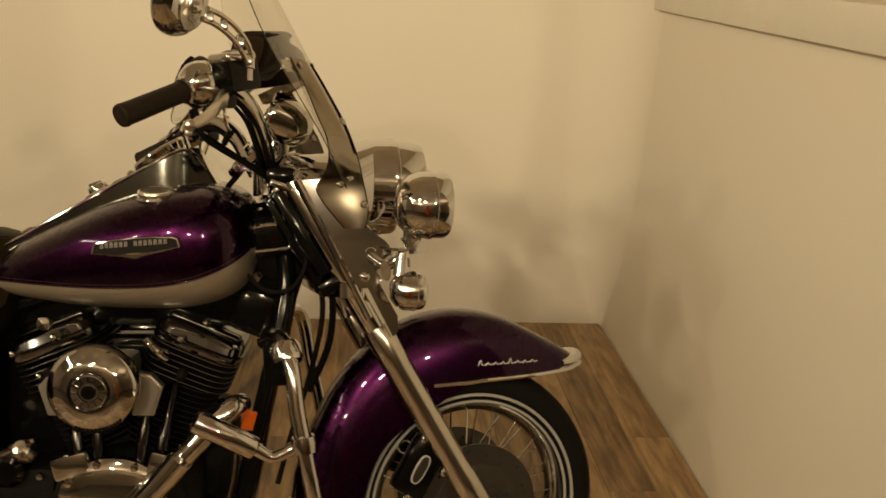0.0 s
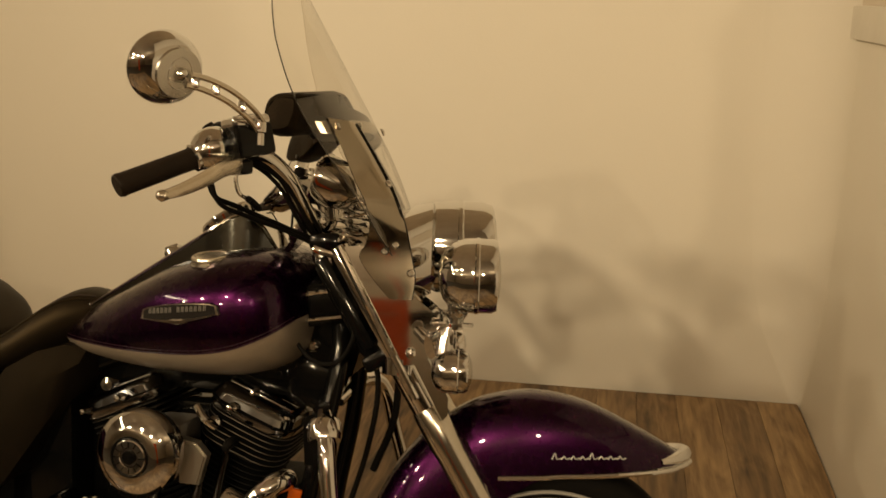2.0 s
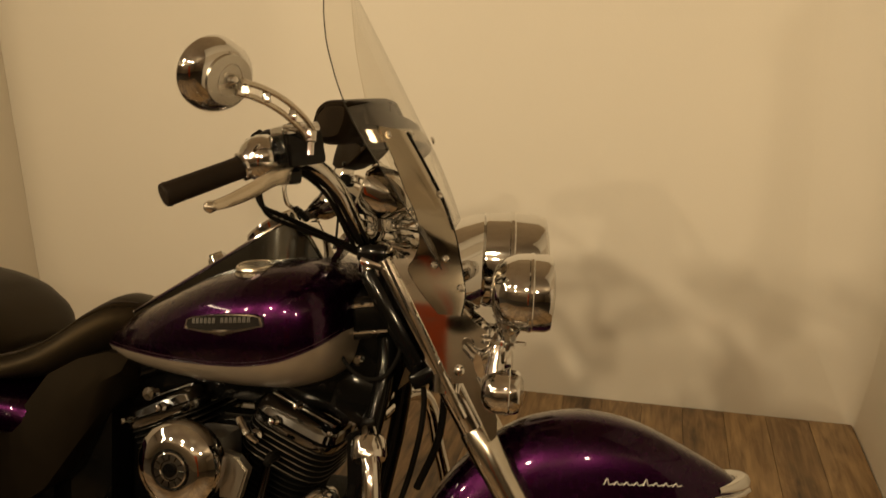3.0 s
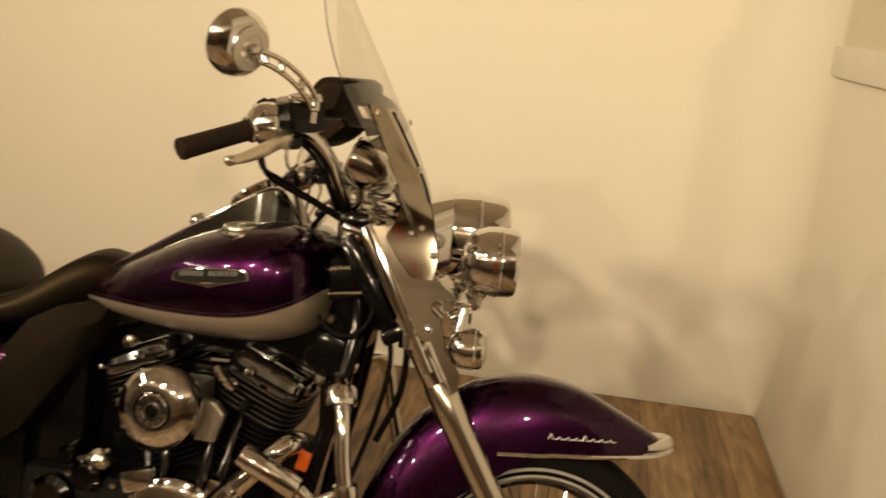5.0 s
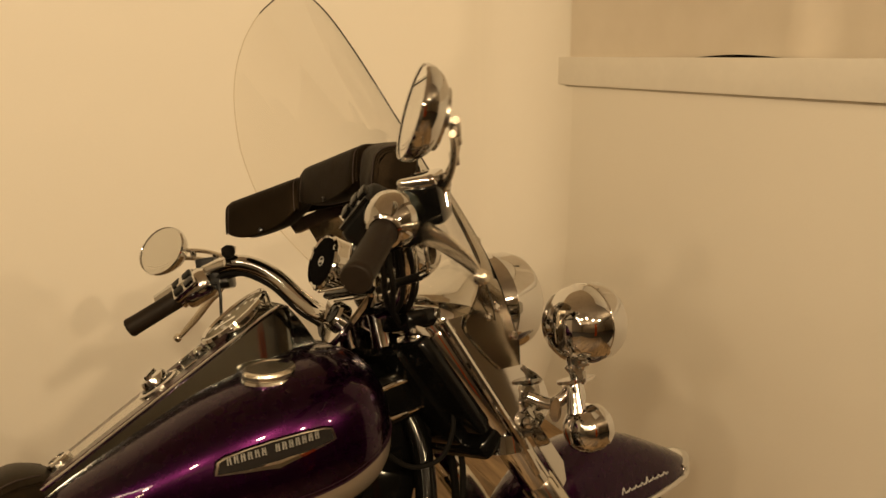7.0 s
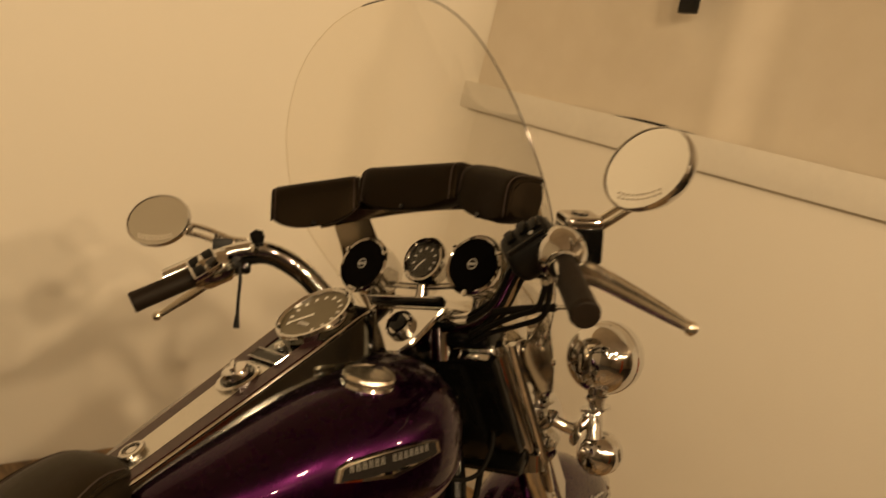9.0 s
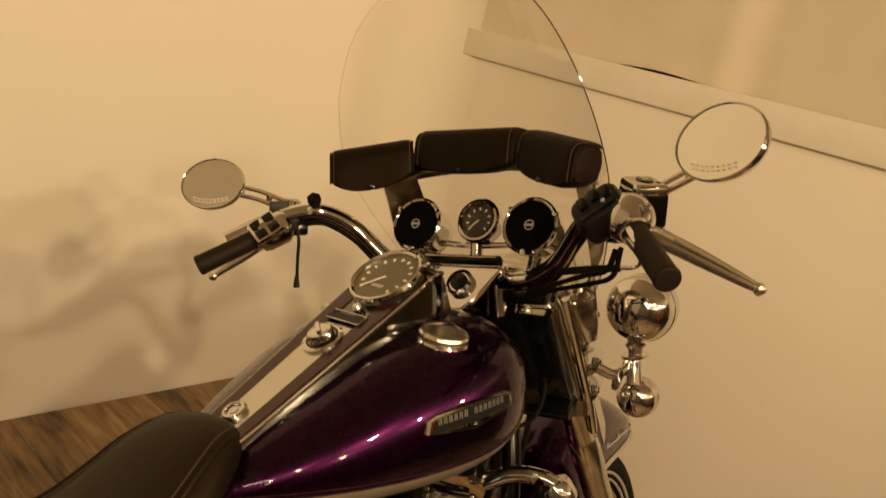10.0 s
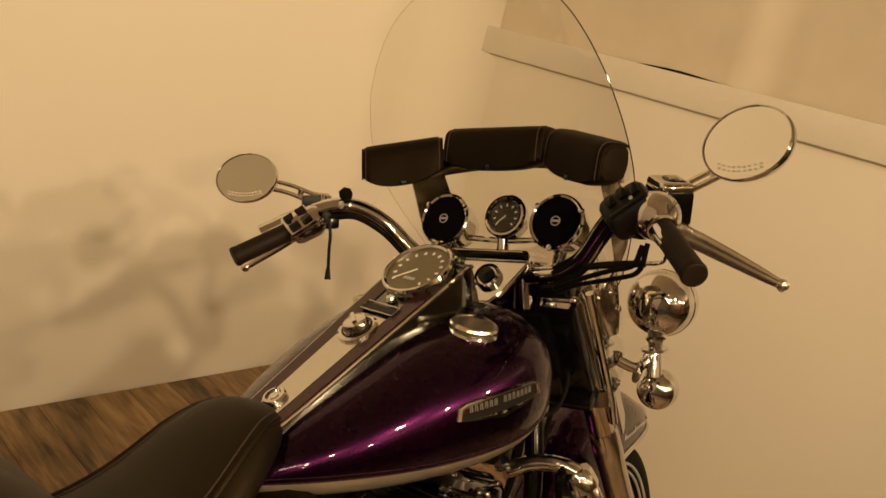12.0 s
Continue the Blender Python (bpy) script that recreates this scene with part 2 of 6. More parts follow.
def loft(rings, bm=None, caps=True, slot=0):
    """Skin over closed rings of the same number of points."""
    bm = bm or bmesh.new()
    rows = [[bm.verts.new(p) for p in ring] for ring in rings]
    n = len(rows[0])
    for a, b in zip(rows, rows[1:]):
        for k in range(n):
            bm.faces.new((a[k], a[(k + 1) % n], b[(k + 1) % n], b[k])).material_index = slot
    if caps:
        bm.faces.new(rows[0][::-1]).material_index = slot
        bm.faces.new(rows[-1]).material_index = slot
    return bm


def tube(points, radius, sides=12, smooth=True, steps=6, bm=None, flat=1.0):
    """A round bar along points; radius is one number or one for each given point."""
    radii = radius if isinstance(radius, (list, tuple)) else [radius] * len(points)
    if smooth and len(points) > 2:
        line = curve_points(points, steps)
        radii = [r.x for r in curve_points([(r, 0, 0) for r in radii], steps)]
    else:
        line = [Vector(p) for p in points]
    rings, up = [], None
    for k, p in enumerate(line):
        way = (line[min(k + 1, len(line) - 1)] - line[max(k - 1, 0)]).normalized()
        if up is None:
            up = way.orthogonal().normalized()
        up = (up - way * up.dot(way)).normalized()
        side = way.cross(up)
        rings.append([p + (up * math.cos(a) + side * math.sin(a) * flat) * radii[k] for a in [2 * math.pi * j / sides for j in range(sides)]])
    return loft(rings, bm)


def lathe(profile, origin, axis, sides=32, bm=None, squash=1.0, squash_axis=None):
    """A turned body: profile of (radius, height) along axis from origin."""
    axis = Vector(axis).normalized()
    u = axis.orthogonal().normalized() if squash_axis is None else (Vector(squash_axis) - axis * Vector(squash_axis).dot(axis)).normalized()
    v = axis.cross(u)
    o = Vector(origin)
    rings = [[o + axis * h + (u * math.cos(a) * squash + v * math.sin(a)) * max(r, 0.0004) for a in [2 * math.pi * j / sides for j in range(sides)]] for r, h in profile]
    bm = loft(rings, bm, caps=False)
    bmesh.ops.remove_doubles(bm, verts=bm.verts, dist=0.0002) if profile[0] == profile[-1] else None
    return bm


def ring_bar(origin, axis, big, small, sides=40, section=10, bm=None, arc=None):
    """A torus, or an arc (degrees from, to) of one."""
    axis = Vector(axis).normalized()
    u = axis.orthogonal().normalized()
    v = axis.cross(u)
    o = Vector(origin)
    bm = bm or bmesh.new()
    rows = []
    for j in range(sides):
        a = 2 * math.pi * j / sides
        d = u * math.cos(a) + v * math.sin(a)
        rows.append([bm.verts.new(o + d * (big + small * math.cos(b)) + axis * small * math.sin(b)) for b in [2 * math.pi * k / section for k in range(section)]])
    for j in range(sides):
        a, b = rows[j], rows[(j + 1) % sides]
        for k in range(section):
            bm.faces.new((a[k], b[k], b[(k + 1) % section], a[(k + 1) % section]))
    return bm


def block(size, m=None, bevel=0.003, bm=None, segments=2):
    """A box of that size about the pose m, with rounded edges."""
    own = bmesh.new()
    bmesh.ops.create_cube(own, size=1.0)
    bmesh.ops.scale(own, vec=size, verts=own.verts)
    if bevel:
        bmesh.ops.bevel(own, geom=own.edges[:], offset=bevel, segments=segments, affect="EDGES", profile=0.6)
    if m is not None:
        own.transform(m)
    if bm is None:
        return own
    return merge(bm, own)


def merge(bm, other):
    mesh = bpy.data.meshes.new("tmp")
    other.to_mesh(mesh)
    other.free()
    bm.from_mesh(mesh)
    bpy.data.meshes.remove(mesh)
    return bm


def plate(outline, thick, m=None, bevel=0.0015, holes=(), bm=None):
    """A flat sheet from an outline in its own x, y, thick along z about 0."""
    own = bmesh.new()
    vs = [own.verts.new((x, y, -thick / 2)) for x, y in outline]
    face = own.faces.new(vs)
    ext = bmesh.ops.extrude_face_region(own, geom=[face])
    bmesh.ops.translate(own, vec=(0, 0, thick), verts=[g for g in ext["geom"] if isinstance(g, bmesh.types.BMVert)])
    if bevel:
        rim = [e for e in own.edges if abs(e.verts[0].co.z - e.verts[1].co.z) < 1e-6]
        bmesh.ops.bevel(own, geom=rim, offset=bevel, segments=2, affect="EDGES")
    if m is not None:
        own.transform(m)
    if bm is None:
        return own
    return merge(bm, own)


def oval(rx, ry, n=32, power=2.0):
    out = []
    for k in range(n):
        a = 2 * math.pi * k / n
        c, s = math.cos(a), math.sin(a)
        out.append((rx * math.copysign(abs(c) ** (2 / power), c), ry * math.copysign(abs(s) ** (2 / power), s)))
    return out


def facing(origin, normal, up=(0, 0, 1)):
    """A pose whose z looks along normal, with its y nearest to up."""
    z = Vector(normal).normalized()
    x = Vector(up).cross(z).normalized()
    y = z.cross(x)
    m = Matrix((x, y, z)).transposed().to_4x4()
    m.translation = origin
    return m


def part(name, bm, mat, parent, label="", steer=False, angle=32, shade=True):
    """One bmesh as one mesh object under a thing or a part."""
    if shade:
        soften(bm, angle)
    else:
        bmesh.ops.recalc_face_normals(bm, faces=bm.faces)
    mesh = bpy.data.meshes.new(name)
    bm.to_mesh(mesh)
    bm.free()
    for m in (mat if isinstance(mat, (list, tuple)) else [mat]):
        mesh.materials.append(m)
    ob = new(name, mesh)
    if parent is not None:
        ob.parent = parent
    if steer:
        ob.matrix_basis = STEER
    if label:
        tagged(ob, label)
    return ob


# ---- room ----
BACK_Y, RIGHT_X, LEFT_X = 3.50, 1.50, -2.03


def room_box(name, lo, hi, mat, label, category, bevel=0.004):
    size = [b - a for a, b in zip(lo, hi)]
    mid = [(a + b) / 2 for a, b in zip(lo, hi)]
    ob = part(name, block(size, pose(*mid), bevel), mat, None)
    return tagged(ob, label, category, kind="structure")


room_box("wall_north", (-2.2, BACK_Y, -0.15), (5.2, BACK_Y + 0.12, 3.2), WALL, "cream painted plain wall behind the motorcycle", "wall")
room_box("wall_east", (RIGHT_X, 0.95, -0.15), (RIGHT_X + 0.10, BACK_Y, 1.44), WALL, "cream painted low side wall with a trim board", "wall")


def cove(levels, steps=14):
    """Rounded plaster in the corner between two walls; its radius grows with height."""
    bm = bmesh.new()
    rings = []
    for z, r in levels:
        ring = [(RIGHT_X + 0.04, BACK_Y + 0.04), (RIGHT_X - r, BACK_Y + 0.04)]
        ring += [(RIGHT_X - r + r * math.sin(a), BACK_Y - r + r * math.cos(a)) for a in (math.pi / 2 * k / steps for k in range(steps + 1))]
        ring.append((RIGHT_X + 0.04, BACK_Y - r))
        rings.append([bm.verts.new((x, y, z)) for x, y in ring])
    for low, high in zip(rings, rings[1:]):
        for k in range(len(low)):
            j = (k + 1) % len(low)
            bm.faces.new((low[k], low[j], high[j], high[k]))
    bm.faces.new(rings[0][::-1])
    bm.faces.new(rings[-1])
    return bm


corner = tagged(part("wall_corner", cove([(-0.149, 0.025), (0.0, 0.03), (0.12, 0.08), (0.30, 0.16), (0.50, 0.21), (0.8, 0.24), (1.439, 0.25), (3.199, 0.25)]), WALL, None, angle=40), "cream painted rounded corner between plain walls", "wall", kind="structure")
room_box("wall_west", (LEFT_X - 0.10, 1.3, -0.15), (LEFT_X, BACK_Y, 3.2), WALL, "cream painted side wall of the bay", "wall")
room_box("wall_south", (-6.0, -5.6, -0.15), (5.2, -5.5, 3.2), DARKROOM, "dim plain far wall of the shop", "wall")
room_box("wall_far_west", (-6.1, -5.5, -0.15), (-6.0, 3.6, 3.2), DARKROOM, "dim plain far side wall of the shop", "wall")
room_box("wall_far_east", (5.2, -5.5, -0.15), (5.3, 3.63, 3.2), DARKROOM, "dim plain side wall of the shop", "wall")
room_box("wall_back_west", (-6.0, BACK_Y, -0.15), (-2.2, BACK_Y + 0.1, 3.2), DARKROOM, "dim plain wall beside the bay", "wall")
room_box("ceiling", (-6.0, -5.5, 3.2), (5.3, 3.7, 3.3), CEILING, "tan painted ceiling of the shop", "ceiling")
room_box("ground", (-6.0, -5.5, -0.16), (5.3, BACK_Y, -0.05), CONCRETE, "grey-brown concrete shop floor around the platform", "floor")
# trim board on the low wall, and the sheet above it
trim = room_box("trim", (RIGHT_X - 0.014, 1.0, 1.381), (RIGHT_X + 0.02, 3.36, 1.482), TRIM, "white painted trim board along the low wall", "trim", 0.003)
room_box("shadow_joint", (RIGHT_X - 0.004, 1.0, 1.3750), (RIGHT_X + 0.015, 3.34, 1.3805), JOINT, "grey joint under the trim board", "joint", 0.001)


def hanging_sheet():
    """A loose sheet with soft folds, its lower edge lifted a little from the board."""
    bm = bmesh.new()
    ny, nz = 150, 16
    grid = []
    for j in range(nz + 1):
        row = []
        for k in range(ny + 1):
            y = 1.0 + 2.27 * k / ny
            w = j / nz
            z = 1.474 + w * 0.52 + 0.006 * math.sin(9 * y) * w
            fold = 0.009 * math.sin(5.3 * y + 0.7) + 0.005 * math.sin(11.0 * y) * (0.4 + 0.6 * w)
            crease = 0.010 * math.exp(-((y - 2.30) / 0.06) ** 2) - 0.008 * math.exp(-((y - 2.18) / 0.06) ** 2)
            lift = 0.016 * math.exp(-((y - 2.5) / 0.20) ** 2) if j == 0 else 0.0
            flush = min(1.0, (3.27 - y) / 0.7)
            row.append(bm.verts.new((RIGHT_X - 0.004 + (0.049 - fold - crease) * flush * flush * (3 - 2 * flush), y, z + lift)))
        grid.append(row)
    for a, b in zip(grid, grid[1:]):
        for k in range(ny):
            bm.faces.new((a[k + 1], a[k], b[k], b[k + 1]))
    return bm


sheet = part("hanging_sheet", hanging_sheet(), SHEET, None)
tagged(sheet, "cream cloth sheet hung loosely above the white trim board, shade coloured in as tan", "sheet")
part("hem", tube([(RIGHT_X + 0.03, 1.0 + 0.226 * k, 1.995 + 0.004 * math.sin(3.1 * k)) for k in range(11)], 0.009, 8), SHEET, sheet, "rolled hem")
room_box("wall_east_upper", (RIGHT_X + 0.10, 1.0, 1.44), (RIGHT_X + 0.16, BACK_Y, 3.2), WALL, "cream painted upper wall behind the hanging sheet", "wall")
# a near-black board takes the place of the shade in the gap
dark_gap = room_box("gap_shade_board", (RIGHT_X + 0.07, 2.26, 1.445), (RIGHT_X + 0.098, 2.86, 1.502), DARK, "near-black board standing in for shade behind the lower edge of the sheet", "gap", 0.001)

# a small black box that hangs on two cords in front of the sheet
def hanging_box():
    thing = tagged(new("hanging_box"), "small black box hung on thin cords before the sheet", "box")
    thing.matrix_basis = pose(RIGHT_X - 0.03, 2.445, 1.88, 0, 0, -8) @ pose(0, 0, 0, -4, 0, 0)
    part("casing", block((0.022, 0.062, 0.108), None, 0.003), PLASTIC, thing)
    for dy in (-0.018, 0.02):
        part("cord", tube([(0, dy, 0.05), (0.004, dy * 0.9, 0.30), (0.0, dy * 0.8, 0.66), (0, dy * 0.8, 1.30)], 0.002, 6), CORD, thing)
    part("strap", tube([(-0.013, -0.032, 0.004), (-0.0135, 0.0, 0.022), (-0.013, 0.032, 0.034)], 0.003, 6), CORD, thing)


hanging_box()


def spot_lamp(x, y, aim):
    """A can-shaped lamp head on a short stem, turned to its aim; the bulb hangs in its mouth."""
    thing = tagged(new("spot_lamp"), "small white can spot lamp assumed on the unseen ceiling, switched on", "lamp", "ceiling lamps")
    thing.location = (x, y, 3.2)
    part("canopy", lathe([(0.0, 0.0), (0.06, 0.0), (0.06, -0.015), (0.03, -0.025), (0.0, -0.025)], (0, 0, 0), (0, 0, 1), 24), TRIM, thing)
    part("stem", lathe([(0.010, -0.025), (0.010, -0.12)], (0, 0, 0), (0, 0, 1), 12), TRIM, thing)
    way = (Vector(aim) - Vector((x, y, LAMP_Z))).normalized()
    mouth = Vector((0, 0, LAMP_Z - 3.2)) - way * 0.02
    part("can", lathe([(0.0, -0.20), (0.05, -0.20), (0.075, -0.17), (0.085, -0.05), (0.09, -0.005), (0.082, -0.005), (0.076, -0.05), (0.06, -0.15), (0.0, -0.16)], mouth, way, 28), TRIM, thing)


for lx, ly, watts, radius, aim in AIMED_LAMPS:
    spot_lamp(lx, ly, aim)


# an added orange cabinet for the operator's orange shirt that the chrome mirrors
def orange_stand_in():
    thing = tagged(new("orange_stand_in"), "tall orange steel cabinet standing in for an orange shirt mirrored in the chrome", "cabinet")
    thing.matrix_basis = pose(0.83, -1.95, -0.05, 0, 0, 0)
    part("body", block((0.38, 0.5, 2.0), pose(0, 0, 1.005), 0.01), ORANGE, thing)
    for k in range(8):
        drawer = part("drawer", block((0.34, 0.02, 0.215), pose(0, 0.255, 0.18 + 0.235 * k), 0.006), ORANGE, thing)
        part("handle", tube([(-0.12, 0.27, 0.25 + 0.235 * k), (0.12, 0.27, 0.25 + 0.235 * k)], 0.006, 8), STEEL, drawer)


orange_stand_in()


def tube_fitting():
    thing = tagged(new("tube_lamp"), "long white fluorescent ceiling fitting, switched on", "lamp", "ceiling lamps")
    thing.location = (TUBE_AT[0], TUBE_AT[1], 3.2)
    part("housing", block((0.24, 2.5, 0.07), pose(0, 0, -0.036), 0.008), TRIM, thing)
    for dx in (-0.06, 0.06):
        part("tube", tube([(dx, -1.2, -0.088), (dx, 1.2, -0.088)], 0.016, 12), GLOW, thing, "glowing tube")


tube_fitting()


def fill_bowl_lamp(x, y):
    """A wide metal bowl hung on a rod, open above; an added uplighter."""
    thing = tagged(new("fill_bowl_lamp"), "hanging brown metal bowl lamp, added out of view to brighten the ceiling", "lamp", "ceiling lamps")
    thing.location = (x, y, 3.2)
    part("rod", tube([(0, 0, 0), (0, 0, -0.95)], 0.006, 8, smooth=False), DARKCHROME, thing)
    part("canopy", lathe([(0.0, 0.0), (0.05, 0.0), (0.045, -0.02), (0.0, -0.025)], (0, 0, 0), (0, 0, 1), 24), DARKCHROME, thing)
    part("bowl", lathe([(0.0, -0.950), (0.07, -0.945), (0.14, -0.915), (0.20, -0.850), (0.205, -0.850), (0.145, -0.922), (0.07, -0.953), (0.0, -0.958)], (0, 0, 0), (0, 0, 1), 32), DARKCHROME, thing)


for lx, ly in FILL_BOWLS:
    fill_bowl_lamp(lx, ly)

# ---- motorcycle ----
# built upright along x, front at +x; the empty leans it on its stand, STEER turns the front end
LEAN_LEFT, HEADING, STEERING = 12.5, 0.5, 12.7
bike = tagged(new("motorcycle"), "purple and champagne touring motorcycle with chrome parts leaning on its stand", "motorcycle")
bike.matrix_basis = pose(0, 1.75, 0, 0, 0, HEADING) @ pose(0, 0, 0, -LEAN_LEFT, 0, 0)
HEAD = Vector((0.20, 0, 0.95))
STEER = Matrix.Translation(HEAD + Vector((0, -0.014, 0))) @ Matrix.Rotation(radians(STEERING), 4, Vector((-math.sin(radians(26)), 0, math.cos(radians(26))))) @ Matrix.Translation(-HEAD)


def interp(x, table):
    xs = [r[0] for r in table]
    return [float(np.interp(x, xs, [r[k] for r in table])) for k in range(1, len(table[0]))]


def smooth_table(table, n=4):
    return [tuple(r) for r in np.array([list(v) for v in spline_rows(table, n)])]


def spline_rows(table, n):
    rows = [np.array(r, float) for r in table]
    ext = [2 * rows[0] - rows[1], *rows, 2 * rows[-1] - rows[-2]]
    for k in range(1, len(ext) - 2):
        a, b, c, d = ext[k - 1:k + 3]
        for s in range(n):
            u = s / n
            yield 0.5 * (2 * b + (c - a) * u + (2 * a - 5 * b + 4 * c - d) * u * u + (3 * b - a - 3 * c + d) * u ** 3)
    yield rows[-1]


# x, top, bottom, half width, paint line
TANK = [
    (-0.395, 0.848, 0.832, 0.030, 0.841),
    (-0.370, 0.868, 0.822, 0.070, 0.845),
    (-0.300, 0.915, 0.806, 0.125, 0.850),
    (-0.200, 0.968, 0.793, 0.170, 0.850),
    (-0.100, 1.016, 0.786, 0.199, 0.851),
    (0.000, 1.046, 0.786, 0.214, 0.857),
    (0.070, 1.056, 0.792, 0.212, 0.869),
    (0.120, 1.050, 0.806, 0.198, 0.887),
    (0.155, 1.030, 0.826, 0.172, 0.905),
    (0.178, 0.998, 0.855, 0.132, 0.922),
    (0.190, 0.960, 0.895, 0.075, 0.928),
]


def tank_half_width(z, top, low, wide):
    mid = low + 0.52 * (top - low)
    h = (top - mid) if z > mid else (mid - low)
    u = min(1.0, abs(z - mid) / max(h, 1e-6))
    power = 2.7 if z > mid else 2.6
    return wide * max(0.0, 1 - u ** power) ** (1 / power)


def tank_shape():
    bm = bmesh.new()
    rows, nu, nl = smooth_table(TANK, 5), 14, 8
    grid = []
    for x, top, low, wide, line in rows:
        line = min(max(line, low + 0.004), top - 0.004)
        zs = [top - (top - line) * (1 - math.cos(math.pi / 2 * k / nu)) ** 0.9 for k in range(nu)]
        zs += [line - (line - low) * math.sin(math.pi / 2 * k / nl) for k in range(nl + 1)]
        right = [(x, -tank_half_width(z, top, low, wide), z) for z in zs]
        right = [(px, py, pz + (0.004 * math.exp(-((abs(py) / wide - 0.52) / 0.22) ** 2) if pz > line + 0.03 else 0.0)) for px, py, pz in right]
        left = [(x, -p[1], p[2]) for p in right[::-1]]
        grid.append([bm.verts.new(p) for p in right + left])
    n = len(grid[0])
    for a, b in zip(grid, grid[1:]):
        for k in range(n):
            f = bm.faces.new((a[k], a[(k + 1) % n], b[(k + 1) % n], b[k]))
            j = k if k <= nu + nl else n - 2 - k
            f.material_index = 1 if nu <= j <= nu + nl else 0
    bm.faces.new(grid[0][::-1])
    bm.faces.new(grid[-1])
    bmesh.ops.remove_doubles(bm, verts=bm.verts, dist=0.0006)
    return bm


tank = part("fuel_tank", tank_shape(), [PURPLE, SILVER], bike, "deep purple tank, champagne below a fine stripe", angle=60)


def tank_point(x, z, out=0.0):
    _, (top, low, wide, line) = x, interp(x, smooth_table(TANK, 5))
    return Vector((x, -tank_half_width(z, top, low, wide) - out, z))


for side in (1, -1):
    for dz, r in ((0.0, 0.0016), (0.007, 0.001)):
        pts = []
        for x, top, low, wide, line in smooth_table(TANK, 4)[3:-4]:
            p = tank_point(x, line + dz, 0.0002)
            pts.append((p.x, p.y * side, p.z))
        part("pinstripe", tube(pts, r, 6, smooth=False), STRIPE, tank)


def tank_badge(side):
    """A chrome winged plate with a dark field and raised bars in place of lettering."""
    def on(x, z, out):
        p = tank_point(x, z, out)
        return Vector((p.x, p.y * side, p.z))
    x0, x1, zl, slope = -0.112, 0.062, 0.918, 0.115
    outline = ((-1.0, -0.42), (-0.95, 0.30), (-0.80, 0.50), (-0.4, 0.62), (0, 0.66), (0.4, 0.62), (0.80, 0.50), (0.95, 0.30), (1.0, -0.42), (0.55, -0.74), (0.14, -0.98), (0, -1.12), (-0.14, -0.98), (-0.55, -0.74))
    inside = ((-0.92, -0.36), (-0.88, 0.22), (-0.75, 0.36), (-0.4, 0.48), (0, 0.52), (0.4, 0.48), (0.75, 0.36), (0.88, 0.22), (0.92, -0.36), (0.55, -0.46), (0.14, -0.56), (0, -0.58), (-0.14, -0.56), (-0.55, -0.46))

    def spot(u, v, out):
        x = (x0 + x1) / 2 + u * (x1 - x0) / 2
        return on(x, zl + 0.0125 + slope * (x - x0) + v * 0.0245, out)

    def rim(mix, out):
        return [spot(a + (c - a) * mix, b + (d - b) * mix, out) for (a, b), (c, d) in zip(outline, inside)]
    bm = loft([rim(0.0, -0.002), rim(0.0, 0.0045), rim(0.25, 0.0085), rim(0.75, 0.0085), rim(1.0, 0.0055), rim(1.0, -0.001)])
    plate_ob = part("tank_badge", bm, CHROME, tank, "chrome winged tank badge with a dark field", angle=25)
    slab = []
    for k in range(17):
        u = -0.92 + 1.84 * k / 16
        high, low = 0.53 - 0.26 * abs(u) ** 2.2, -0.59 + 0.24 * abs(u)
        row = [spot(u, low + (high - low) * m / 4, 0.0050) for m in range(5)]
        slab.append(row + [spot(u, low + (high - low) * m / 4, 0.0015) for m in range(4, -1, -1)])
    part("badge_field", loft(slab), FIELD, plate_ob, angle=25)
    for k in range(14):
        if k == 6:
            continue
        x = x0 + 0.022 + k * 0.0094
        z = zl + 0.0165 + slope * (x - x0)
        bm = tube([on(x - 0.0018, z - 0.0052, 0.0056), on(x - 0.0014, z + 0.0052, 0.0056)], 0.0012, 6)
        tube([on(x + 0.0022, z - 0.0052, 0.0056), on(x + 0.0018, z + 0.0052, 0.0056)], 0.0012, 6, bm=bm)
        tube([on(x - 0.0016, z + 0.0010, 0.0054), on(x + 0.0020, z + 0.0010, 0.0054)], 0.0010, 6, bm=bm)
        part("raised_bar", bm, GREYMETAL, plate_ob)


tank_badge(1)
tank_badge(-1)


def fuel_cap(side):
    o, n = Vector((-0.002, -0.121 * side, 1.030)), Vector((-0.03, -0.17 * side, 1.0)).normalized()
    cap = part("fuel_cap", lathe([(0.0, 0.0), (0.037, 0.0), (0.0400, 0.004), (0.0405, 0.009), (0.0385, 0.0130), (0.035, 0.0142), (0.0325, 0.0134), (0.0320, 0.0126), (0.0, 0.0132)], o, n, 44), LEVER, tank, "round flat chrome fuel cap", angle=28)
    part("cap_collar", lathe([(0.041, -0.008), (0.0435, -0.002), (0.042, 0.002), (0.038, 0.002)], o, n, 44), CHROME, cap)


fuel_cap(1)
fuel_cap(-1)

# console: x, top z, half width of top, bottom z
CONSOLE = [(-0.345, 0.905, 0.048, 0.868), (-0.30, 0.930, 0.051, 0.89), (-0.20, 0.990, 0.058, 0.94), (-0.10, 1.050, 0.065, 0.98), (-0.03, 1.092, 0.070, 1.01), (0.015, 1.118, 0.070, 1.01), (0.045, 1.126, 0.063, 1.01), (0.070, 1.102, 0.051, 1.00), (0.094, 1.064, 0.043, 0.98), (0.122, 1.018, 0.037, 0.94), (0.150, 0.978, 0.032, 0.90), (0.174, 0.950, 0.028, 0.88)]


